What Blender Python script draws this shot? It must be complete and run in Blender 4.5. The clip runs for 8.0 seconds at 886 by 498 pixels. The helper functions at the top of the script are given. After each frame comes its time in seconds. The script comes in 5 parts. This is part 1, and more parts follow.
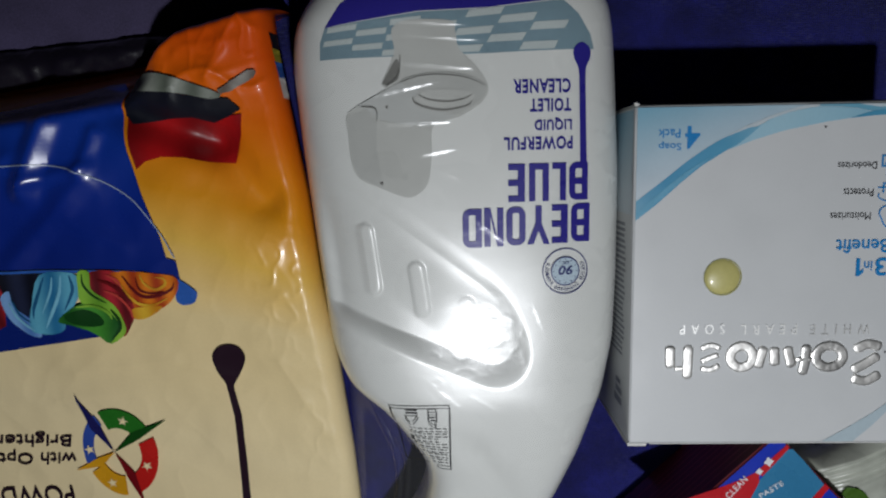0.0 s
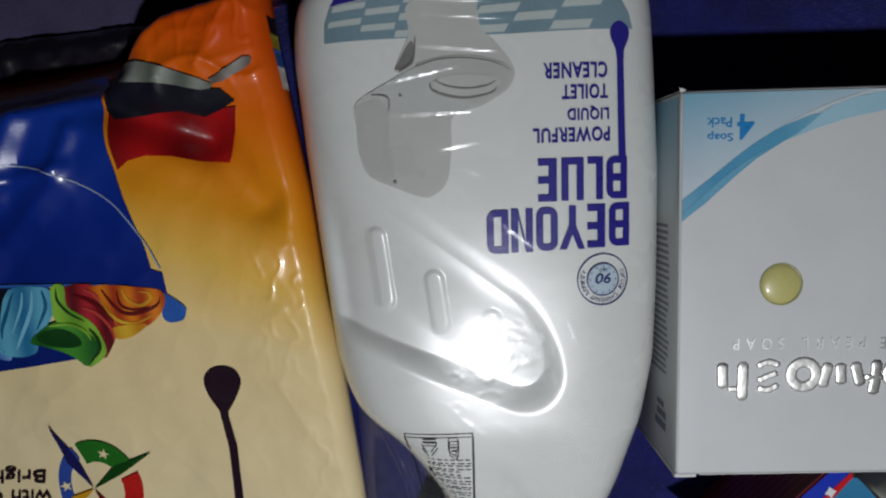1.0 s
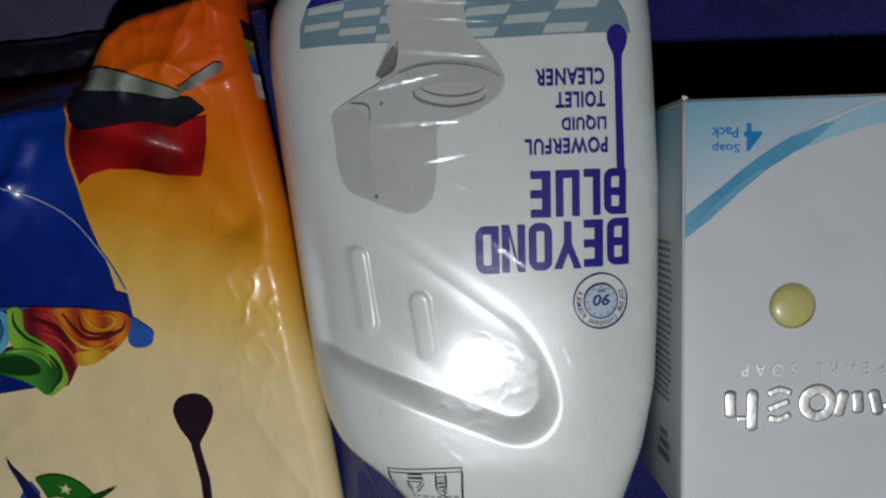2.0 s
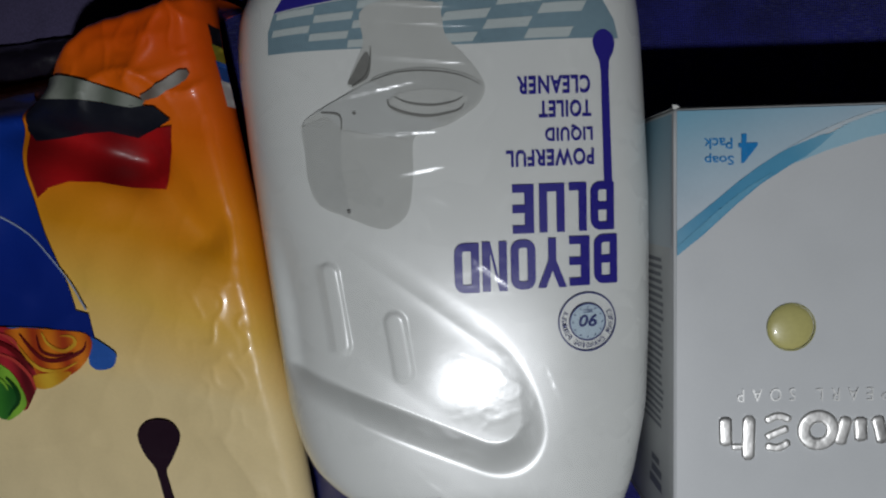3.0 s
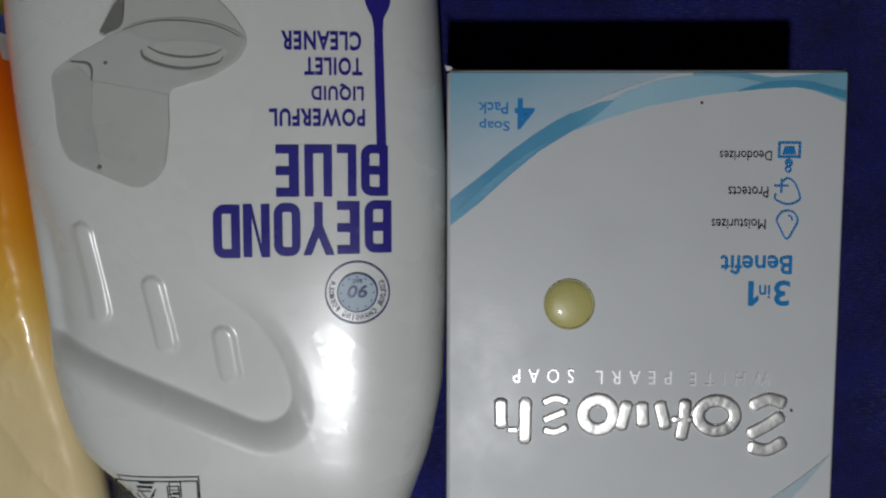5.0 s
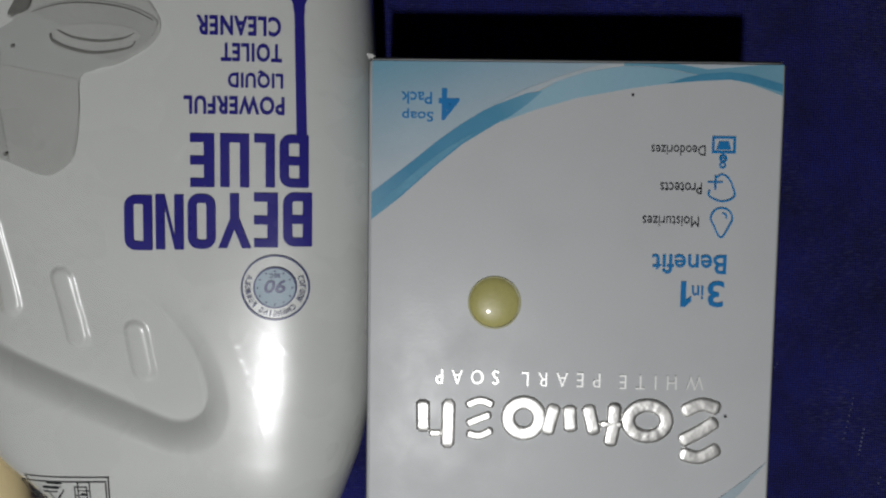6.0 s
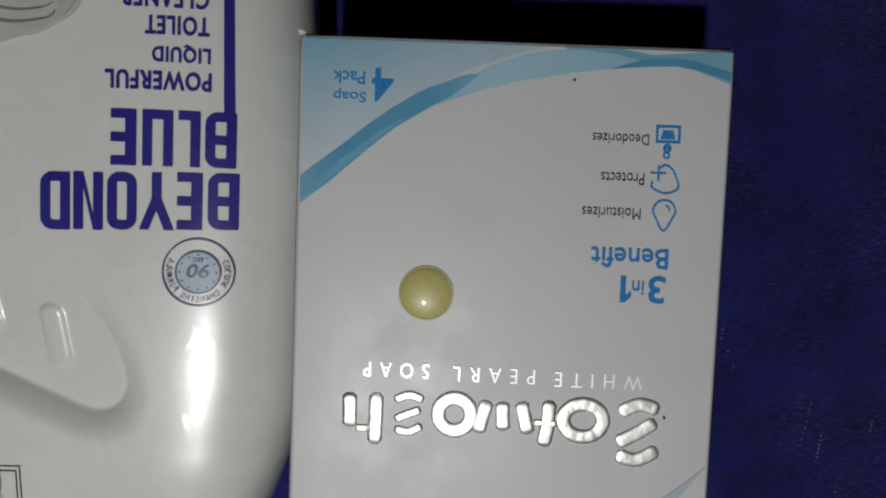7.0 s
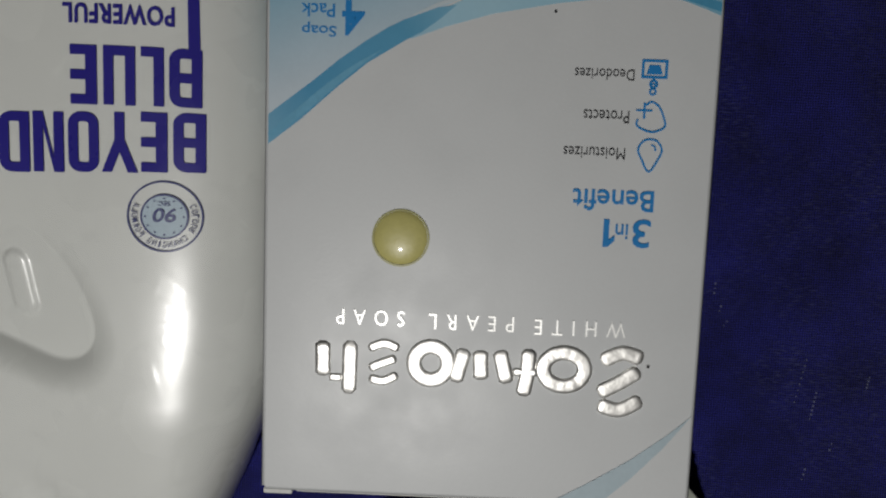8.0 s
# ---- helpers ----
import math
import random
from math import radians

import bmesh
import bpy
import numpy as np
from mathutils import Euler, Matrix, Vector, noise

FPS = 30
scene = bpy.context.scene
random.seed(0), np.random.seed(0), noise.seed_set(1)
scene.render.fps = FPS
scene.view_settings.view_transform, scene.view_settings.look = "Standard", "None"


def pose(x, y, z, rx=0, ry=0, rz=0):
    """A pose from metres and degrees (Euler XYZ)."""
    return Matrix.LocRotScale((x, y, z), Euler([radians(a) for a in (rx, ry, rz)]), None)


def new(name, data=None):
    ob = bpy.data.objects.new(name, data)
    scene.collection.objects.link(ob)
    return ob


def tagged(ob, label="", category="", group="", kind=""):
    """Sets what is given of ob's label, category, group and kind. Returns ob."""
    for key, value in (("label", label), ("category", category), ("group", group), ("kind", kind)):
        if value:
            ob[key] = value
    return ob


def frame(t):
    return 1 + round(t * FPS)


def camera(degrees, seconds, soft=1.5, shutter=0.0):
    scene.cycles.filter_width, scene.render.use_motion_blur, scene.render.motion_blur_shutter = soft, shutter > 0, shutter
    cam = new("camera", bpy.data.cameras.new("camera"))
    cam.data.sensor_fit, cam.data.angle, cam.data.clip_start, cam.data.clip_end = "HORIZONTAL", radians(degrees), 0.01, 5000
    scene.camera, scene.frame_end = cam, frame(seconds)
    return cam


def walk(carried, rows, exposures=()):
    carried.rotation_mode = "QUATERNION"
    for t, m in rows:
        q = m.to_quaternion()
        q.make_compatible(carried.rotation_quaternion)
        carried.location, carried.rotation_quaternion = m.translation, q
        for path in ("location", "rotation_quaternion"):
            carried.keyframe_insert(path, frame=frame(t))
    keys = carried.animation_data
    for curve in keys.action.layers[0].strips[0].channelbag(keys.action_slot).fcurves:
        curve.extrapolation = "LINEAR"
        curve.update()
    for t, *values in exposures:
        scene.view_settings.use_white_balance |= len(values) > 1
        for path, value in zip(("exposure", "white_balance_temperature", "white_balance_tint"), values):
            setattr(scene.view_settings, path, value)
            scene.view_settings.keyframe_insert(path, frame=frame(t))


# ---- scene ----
cam = camera(69.3, 8.0, soft=2.2)
PATH = [
    (0, 0.01017, -0.02558, 0.27561, -7.552, 1.295, -0.984),
    (0.5, 0.00730, -0.02637, 0.26301, -6.865, 0.968, -0.809),
    (1, 0.00218, -0.03126, 0.25034, -6.234, 1.010, -1.521),
    (1.5, 0.00418, -0.03213, 0.24262, -5.427, 0.499, -1.447),
    (2.8, 0.00689, -0.02661, 0.22704, -5.105, 1.180, -2.047),
    (3, 0.01138, -0.02872, 0.22558, -4.605, 0.773, -1.634),
    (3.5, 0.02417, -0.03262, 0.22490, -4.294, 0.561, -0.913),
    (4, 0.03974, -0.03623, 0.22240, -3.682, 0.339, -0.414),
    (4.5, 0.05635, -0.03939, 0.22014, -3.845, 0.382, -0.084),
    (6, 0.09022, -0.04395, 0.21078, -3.296, 0.695, 0.797),
    (6.5, 0.09746, -0.04599, 0.20897, -3.047, 0.166, 1.636),
    (7, 0.10604, -0.04677, 0.20425, -3.268, 0.619, 2.210),
    (7.5, 0.11076, -0.05107, 0.20280, -4.048, 0.860, 2.596),
    (8, 0.11345, -0.05457, 0.19870, -5.317, 1.249, 2.075),
]
walk(cam, [(t, pose(x, y, z, rx, ry, rz)) for t, x, y, z, rx, ry, rz in PATH],
     exposures=[(0, -0.06, 6380, 10), (1.5, -0.14, 6380, 10), (3, -0.32, 6330, 10), (4, -0.43, 6380, 10), (4.5, -0.42, 6420, 10), (6.5, -0.28, 6700, 10), (8, -0.32, 6900, 10)])

# ---- light: one small lamp over a dark room ----
world = bpy.data.worlds.new("world")
scene.world = world
world.use_nodes = True
world.node_tree.nodes["Background"].inputs[0].default_value = (0.55, 0.65, 0.9, 1)
world.node_tree.nodes["Background"].inputs[1].default_value = 0.02
lamp = new("lamp", bpy.data.lights.new("lamp", "POINT"))
lamp.data.energy = 4.7
lamp.data.shadow_soft_size = 0.008
lamp.data.color = (0.985, 1.0, 1.02)
lamp.location = (0.070, -0.206, 0.445)

MM = 0.001


# ---- materials ----
def links(mat):
    return mat.node_tree.nodes, mat.node_tree.links


def plain(name, colour, rough=0.5, metal=0.0, coat=0.0, vary=0.06, grain=900.0, bump=0.0, sheen=0.0, spec=0.5):
    """A surface colour with fine grain, broad mottling and a little relief."""
    mat = bpy.data.materials.new(name)
    mat.use_nodes = True
    nodes, link = links(mat)
    skin = nodes["Principled BSDF"]
    skin.inputs["Roughness"].default_value = rough
    skin.inputs["Metallic"].default_value = metal
    skin.inputs["Coat Weight"].default_value = coat
    skin.inputs["Coat Roughness"].default_value = 0.08
    skin.inputs["Sheen Weight"].default_value = sheen
    skin.inputs["Specular IOR Level"].default_value = spec
    place = nodes.new("ShaderNodeTexCoord")
    fine, broad = nodes.new("ShaderNodeTexNoise"), nodes.new("ShaderNodeTexNoise")
    fine.inputs["Scale"].default_value, broad.inputs["Scale"].default_value = grain, 60.0
    fine.inputs["Detail"].default_value, broad.inputs["Detail"].default_value = 3.0, 4.0
    add = nodes.new("ShaderNodeMath")
    add.operation = "ADD"
    span = nodes.new("ShaderNodeMapRange")
    span.inputs["From Min"].default_value, span.inputs["From Max"].default_value = 0.5, 1.5
    span.inputs["To Min"].default_value, span.inputs["To Max"].default_value = 1 - 2 * vary, 1 + 2 * vary
    tint = nodes.new("ShaderNodeMix")
    tint.data_type, tint.blend_type = "RGBA", "MULTIPLY"
    tint.inputs["Factor"].default_value = 1.0
    tint.inputs["A"].default_value = (*colour, 1)
    for noise_node in (fine, broad):
        link.new(place.outputs["Object"], noise_node.inputs["Vector"])
    link.new(fine.outputs["Fac"], add.inputs[0])
    link.new(broad.outputs["Fac"], add.inputs[1])
    link.new(add.outputs[0], span.inputs["Value"])
    link.new(span.outputs["Result"], tint.inputs["B"])
    link.new(tint.outputs["Result"], skin.inputs["Base Color"])
    wear = nodes.new("ShaderNodeMapRange")
    wear.inputs["From Min"].default_value, wear.inputs["From Max"].default_value = 0.3, 0.7
    wear.inputs["To Min"].default_value, wear.inputs["To Max"].default_value = max(0.02, rough * 0.8), min(1.0, rough * 1.2)
    link.new(broad.outputs["Fac"], wear.inputs["Value"])
    link.new(wear.outputs["Result"], skin.inputs["Roughness"])
    if bump:
        relief = nodes.new("ShaderNodeBump")
        relief.inputs["Strength"].default_value, relief.inputs["Distance"].default_value = bump, 0.0004
        link.new(add.outputs[0], relief.inputs["Height"])
        link.new(relief.outputs["Normal"], skin.inputs["Normal"])
    return mat


def film_material(name, haze=0.02, rough=0.12, colour=(1, 1, 1), gloss=1.0, bump=0.35, scale=140.0):
    """Clear plastic film: it lets light through, with a mirror gloss and a trace of haze."""
    mat = bpy.data.materials.new(name)
    mat.use_nodes = True
    nodes, link = links(mat)
    nodes.remove(nodes["Principled BSDF"])
    clear, shine, milk = nodes.new("ShaderNodeBsdfTransparent"), nodes.new("ShaderNodeBsdfGlossy"), nodes.new("ShaderNodeBsdfDiffuse")
    clear.inputs["Color"].default_value = (*colour, 1)
    shine.inputs["Roughness"].default_value = rough
    milk.inputs["Color"].default_value = (0.75, 0.77, 0.8, 1)
    place, crinkle, relief = nodes.new("ShaderNodeTexCoord"), nodes.new("ShaderNodeTexNoise"), nodes.new("ShaderNodeBump")
    crinkle.inputs["Scale"].default_value, crinkle.inputs["Detail"].default_value = scale, 3.0
    relief.inputs["Strength"].default_value, relief.inputs["Distance"].default_value = bump, 0.0006
    link.new(place.outputs["Object"], crinkle.inputs["Vector"])
    link.new(crinkle.outputs["Fac"], relief.inputs["Height"])
    link.new(relief.outputs["Normal"], shine.inputs["Normal"])
    first, second = nodes.new("ShaderNodeMixShader"), nodes.new("ShaderNodeMixShader")
    first.inputs["Fac"].default_value = haze
    link.new(clear.outputs[0], first.inputs[1])
    link.new(milk.outputs[0], first.inputs[2])
    second.inputs["Fac"].default_value = gloss
    link.new(first.outputs[0], second.inputs[1])
    link.new(shine.outputs[0], second.inputs[2])
    link.new(second.outputs[0], nodes["Material Output"].inputs["Surface"])
    return mat


def ramp_print(name, stops, axis=(0, 1, 0), offset=0.0, length=1.0, rough=0.25, wobble=0.0, wobble_scale=40.0, coat=0.3):
    """A printed colour run along an axis, from offset on over a length in metres, with the film's gloss."""
    mat = plain(name, (1, 1, 1), rough=rough, coat=coat, vary=0.02, bump=0.05)
    nodes, link = links(mat)
    place, dot, span, run = nodes.new("ShaderNodeTexCoord"), nodes.new("ShaderNodeVectorMath"), nodes.new("ShaderNodeMapRange"), nodes.new("ShaderNodeValToRGB")
    dot.operation = "DOT_PRODUCT"
    dot.inputs[1].default_value = axis
    span.inputs["From Min"].default_value, span.inputs["From Max"].default_value = offset, offset + length
    cloud, shift = nodes.new("ShaderNodeTexNoise"), nodes.new("ShaderNodeMath")
    cloud.inputs["Scale"].default_value = wobble_scale
    shift.operation = "MULTIPLY_ADD"
    shift.inputs[1].default_value = wobble
    link.new(place.outputs["Object"], dot.inputs[0])
    link.new(place.outputs["Object"], cloud.inputs["Vector"])
    link.new(cloud.outputs["Fac"], shift.inputs[0])
    link.new(dot.outputs["Value"], shift.inputs[2])
    link.new(shift.outputs[0], span.inputs["Value"])
    link.new(span.outputs["Result"], run.inputs["Fac"])
    points = run.color_ramp.elements
    while len(points) < len(stops):
        points.new(0.5)
    for point, (at, colour) in zip(points, stops):
        point.position, point.color = at, (*colour, 1)
    tint = [n for n in nodes if n.type == "MIX"][0]
    link.new(run.outputs["Color"], tint.inputs["A"])
    return mat


def cloth_material():
    """Dark blue woven cotton: crossing threads, slubs and faded patches."""
    mat = plain("blue_cotton", (0.0085, 0.0095, 0.088), rough=0.85, vary=0.3, grain=1800.0, sheen=0.12, spec=0.15)
    nodes, link = links(mat)
    skin = nodes["Principled BSDF"]
    place = nodes.new("ShaderNodeTexCoord")
    heights = []
    for n, direction in enumerate(("X", "Y")):
        thread = nodes.new("ShaderNodeTexWave")
        thread.bands_direction = direction
        thread.inputs["Scale"].default_value = 420.0
        thread.inputs["Distortion"].default_value = 4.5
        thread.inputs["Detail"].default_value = 2.0
        link.new(place.outputs["Object"], thread.inputs["Vector"])
        heights.append(thread)
    both = nodes.new("ShaderNodeMath")
    both.operation = "ADD"
    link.new(heights[0].outputs["Fac"], both.inputs[0])
    link.new(heights[1].outputs["Fac"], both.inputs[1])
    relief = nodes.new("ShaderNodeBump")
    relief.inputs["Strength"].default_value, relief.inputs["Distance"].default_value = 0.6, 0.0003
    link.new(both.outputs[0], relief.inputs["Height"])
    link.new(relief.outputs["Normal"], skin.inputs["Normal"])
    # threads and worn patches in the colour too
    patches, level, weave = nodes.new("ShaderNodeTexNoise"), nodes.new("ShaderNodeMapRange"), nodes.new("ShaderNodeMix")
    patches.inputs["Scale"].default_value, patches.inputs["Detail"].default_value, patches.inputs["Roughness"].default_value = 38.0, 6.0, 0.7
    gain = nodes.new("ShaderNodeMath")
    gain.operation = "MULTIPLY"
    link.new(place.outputs["Object"], patches.inputs["Vector"])
    link.new(both.outputs[0], gain.inputs[0])
    link.new(patches.outputs["Fac"], gain.inputs[1])
    level.inputs["From Min"].default_value, level.inputs["From Max"].default_value = 0.1, 1.1
    level.inputs["To Min"].default_value, level.inputs["To Max"].default_value = 0.15, 2.8
    link.new(gain.outputs[0], level.inputs["Value"])
    weave.data_type, weave.blend_type = "RGBA", "MULTIPLY"
    weave.inputs["Factor"].default_value = 1.0
    tint = [n for n in nodes if n.type == "MIX" and n != weave][0]
    link.new(tint.outputs["Result"], weave.inputs["A"])
    link.new(level.outputs["Result"], weave.inputs["B"])
    # pale dashes of worn thread, in patches
    stretch, dash, ends, worn, where, pale = (nodes.new(k) for k in ("ShaderNodeMapping", "ShaderNodeTexNoise", "ShaderNodeMapRange", "ShaderNodeMapRange", "ShaderNodeMath", "ShaderNodeMix"))
    stretch.inputs["Scale"].default_value, stretch.inputs["Rotation"].default_value = (320.0, 2100.0, 1.0), (0, 0, 0.12)
    dash.inputs["Scale"].default_value, dash.inputs["Detail"].default_value = 1.0, 1.0
    ends.inputs["From Min"].default_value, ends.inputs["From Max"].default_value = 0.52, 0.72
    wide = nodes.new("ShaderNodeTexNoise")
    wide.inputs["Scale"].default_value, wide.inputs["Detail"].default_value = 22.0, 3.0
    worn.inputs["From Min"].default_value, worn.inputs["From Max"].default_value = 0.4, 0.68
    where.operation = "MULTIPLY"
    pale.data_type = "RGBA"
    pale.inputs["B"].default_value = (0.05, 0.055, 0.16, 1)
    link.new(place.outputs["Object"], stretch.inputs["Vector"])
    link.new(stretch.outputs["Vector"], dash.inputs["Vector"])
    link.new(place.outputs["Object"], wide.inputs["Vector"])
    link.new(dash.outputs["Fac"], ends.inputs["Value"])
    link.new(wide.outputs["Fac"], worn.inputs["Value"])
    link.new(ends.outputs["Result"], where.inputs[0])
    link.new(worn.outputs["Result"], where.inputs[1])
    link.new(where.outputs[0], pale.inputs["Factor"])
    link.new(weave.outputs["Result"], pale.inputs["A"])
    link.new(pale.outputs["Result"], skin.inputs["Base Color"])
    return mat


CLOTH = cloth_material()
UNSEEN_WALL = plain("unseen_room_paint", (0.06, 0.06, 0.065), rough=0.8, vary=0.05, grain=80.0, bump=0.2)
WHITE_PLASTIC = plain("white_bottle_plastic", (0.72, 0.735, 0.705), rough=0.27, coat=1.0, vary=0.015, grain=300.0, bump=0.03)
WHITE_PLASTIC.node_tree.nodes["Principled BSDF"].inputs["Coat Roughness"].default_value = 0.36
INK_BLUE = plain("deep_blue_ink", (0.018, 0.012, 0.24), rough=0.3, coat=0.3, vary=0.03)
INK_NAVY = plain("navy_ink", (0.03, 0.04, 0.17), rough=0.35, vary=0.03)
BADGE_BLUE = plain("pale_blue_ink", (0.44, 0.55, 0.63), rough=0.6, vary=0.03)
TEAL_CHECK = plain("grey_teal_ink", (0.19, 0.29, 0.34), rough=0.35, coat=0.2, vary=0.08)
PALE_CHECK = plain("pale_grey_ink", (0.5, 0.56, 0.55), rough=0.35, coat=0.2, vary=0.04)
GREY_A = plain("warm_grey_ink", (0.51, 0.52, 0.49), rough=0.3, coat=0.3, vary=0.05)
GREY_B = plain("light_grey_ink", (0.5, 0.515, 0.495), rough=0.3, coat=0.3, vary=0.05)
GREY_C = plain("dark_grey_ink", (0.19, 0.19, 0.175), rough=0.3, coat=0.3, vary=0.08)
GREY_D = plain("mid_grey_ink", (0.46, 0.47, 0.445), rough=0.3, coat=0.3, vary=0.06)
BLACK_INK = plain("black_ink", (0.02, 0.02, 0.024), rough=0.4, vary=0.05)
CARTON = plain("coated_white_carton", (0.565, 0.58, 0.585), rough=0.45, coat=0.0, vary=0.012, grain=1200.0, bump=0.04)
CARTON_EDGE = plain("raw_carton_edge", (0.62, 0.62, 0.6), rough=0.7, vary=0.06)
CYAN_INK = plain("cyan_ink", (0.012, 0.2, 0.5), rough=0.35, vary=0.03)
SWOOSH_DARK = ramp_print("blue_swoosh_ink", [(0.0, (0.2, 0.42, 0.56)), (0.35, (0.07, 0.28, 0.46)), (0.7, (0.09, 0.31, 0.48)), (1.0, (0.2, 0.42, 0.55))], axis=(1, 0.6, 0), offset=0.04, length=0.075, rough=0.35, wobble=0.01, coat=0.1)
SWOOSH_LIGHT = ramp_print("pale_swoosh_ink", [(0.0, (0.24, 0.46, 0.6)), (0.5, (0.34, 0.54, 0.64)), (1.0, (0.2, 0.43, 0.56))], axis=(1, 0, 0), offset=0.08, length=0.09, rough=0.35, wobble=0.01, coat=0.1)
CORNER_SWOOSH = ramp_print("corner_swoosh_ink", [(0.0, (0.2, 0.42, 0.54)), (0.5, (0.13, 0.35, 0.48)), (1.0, (0.2, 0.41, 0.53))], axis=(1, 0, 0), offset=0.125, length=0.05, rough=0.35, wobble=0.01, coat=0.1)
SWOOSH_MID = plain("mid_swoosh_ink", (0.13, 0.36, 0.52), rough=0.35, vary=0.06)
SWOOSH_DEEP = plain("deep_swoosh_ink", (0.07, 0.28, 0.44), rough=0.35, vary=0.06)
SKY_CORNER = ramp_print("sky_corner_ink", [(0.0, (0.58, 0.63, 0.67)), (0.4, (0.5, 0.58, 0.64)), (1.0, (0.2, 0.4, 0.52))], axis=(-0.35, 1, 0), offset=-0.074, length=0.042, rough=0.35, wobble=0.006, coat=0.1)
FLARE = plain("pale_flare_ink", (0.5, 0.57, 0.61), rough=0.35, vary=0.03)
FAINT_SWOOSH = plain("faint_blue_ink", (0.4, 0.49, 0.535), rough=0.35, vary=0.04)
FOIL = plain("silver_foil", (0.88, 0.87, 0.84), rough=0.45, metal=1.0, vary=0.05, grain=500.0, bump=0.35)
FOIL_FLAT = plain("flat_silver_foil", (0.82, 0.82, 0.8), rough=0.5, metal=1.0, vary=0.03)
PEARL = plain("pearl_lacquer", (0.5, 0.46, 0.17), rough=0.4, coat=0.3, vary=0.05, bump=0.1)
FILM = film_material("shrink_film", haze=0.012, rough=0.2, gloss=0.026, bump=0.06, scale=90.0)
FILM_WEB = film_material("film_web", haze=0.05, rough=0.1, gloss=0.07, bump=0.15, scale=60.0)


# ---- building helpers ----
def mesh_object(name, verts, faces, material, parent=None, smooth=True):
    me = bpy.data.meshes.new(name)
    me.from_pydata([tuple(v) for v in verts], [], [tuple(f) for f in faces])
    me.materials.append(material)
    me.polygons.foreach_set("use_smooth", [smooth] * len(me.polygons))
    me.update()
    ob = new(name, me)
    ob.parent = parent
    return ob


def part(name, bm, material, parent, label="", smooth=False):
    """Links a bmesh as one mesh under a thing or a part."""
    me = bpy.data.meshes.new(name)
    bm.to_mesh(me)
    bm.free()
    me.materials.append(material)
    me.polygons.foreach_set("use_smooth", [smooth] * len(me.polygons))
    ob = new(name, me)
    ob.parent = parent
    if label:
        ob["label"] = label
    return ob


def thing(name, label, category, place=(0, 0, 0), group=""):
    ob = new(name)
    ob.empty_display_size = 0.02
    ob.location = place
    return tagged(ob, label, category, group)


def drape(bm, surface, lift, step=0.0025):
    """Cuts a flat mesh (in x and y) into small faces and lays it on a surface."""
    if step:
        for axis in (0, 1):
            low = min(v.co[axis] for v in bm.verts)
            high = max(v.co[axis] for v in bm.verts)
            normal = Vector((1, 0, 0)) if axis == 0 else Vector((0, 1, 0))
            for n in range(math.floor(low / step) + 1, math.ceil(high / step)):
                at = Vector((n * step, 0, 0)) if axis == 0 else Vector((0, n * step, 0))
                bmesh.ops.bisect_plane(bm, geom=bm.verts[:] + bm.edges[:] + bm.faces[:], plane_co=at, plane_no=normal)
    for v in bm.verts:
        v.co.z = surface(v.co.x, v.co.y) + lift
    return bm


def upward(bm):
    bmesh.ops.recalc_face_normals(bm, faces=bm.faces[:])
    for f in bm.faces:
        if f.normal.z < 0:
            f.normal_flip()
    return bm


def polygon(points, scale=MM, curved=0):
    """A flat shape from its corners, rounded through them when curved."""
    pts = [Vector((x * scale, y * scale, 0)) for x, y in points]
    if curved:
        n, rounded = len(pts), []
        for i in range(n):
            a, b, c, d = pts[i - 1], pts[i], pts[(i + 1) % n], pts[(i + 2) % n]
            for k in range(curved):
                t = k / curved
                rounded.append(0.5 * (2 * b + (c - a) * t + (2 * a - 5 * b + 4 * c - d) * t * t + (3 * b - a - 3 * c + d) * t ** 3))
        pts = rounded
    bm = bmesh.new()
    bm.faces.new([bm.verts.new(p) for p in pts])
    bmesh.ops.triangulate(bm, faces=bm.faces[:])
    return upward(bm)


def ribbon(points, width, scale=MM, closed=False, curved=6):
    """A flat band along a smooth line."""
    pts = [Vector((x * scale, y * scale, 0)) for x, y in points]
    n, line = len(pts), []
    last = n if closed else n - 1
    for i in range(last):
        a, b = pts[i - 1] if i or closed else pts[0], pts[i]
        c = pts[(i + 1) % n]
        d = pts[(i + 2) % n] if closed or i + 2 < n else c
        for k in range(curved):
            t = k / curved
            line.append(0.5 * (2 * b + (c - a) * t + (2 * a - 5 * b + 4 * c - d) * t * t + (3 * b - a - 3 * c + d) * t ** 3))
    if not closed:
        line.append(pts[-1])
    bm = bmesh.new()
    rows = []
    for i, p in enumerate(line):
        before = line[i - 1] if i or closed else p
        after = line[(i + 1) % len(line)] if closed or i + 1 < len(line) else p
        along = (after - before).normalized()
        w = width(i / max(1, len(line) - 1)) if callable(width) else width
        side = Vector((-along.y, along.x, 0)) * (w * scale / 2)
        rows.append((bm.verts.new(p + side), bm.verts.new(p - side)))
    for i in range(len(rows) if closed else len(rows) - 1):
        a, b = rows[i], rows[(i + 1) % len(rows)]
        bm.faces.new((a[0], a[1], b[1], b[0]))
    return upward(bm)


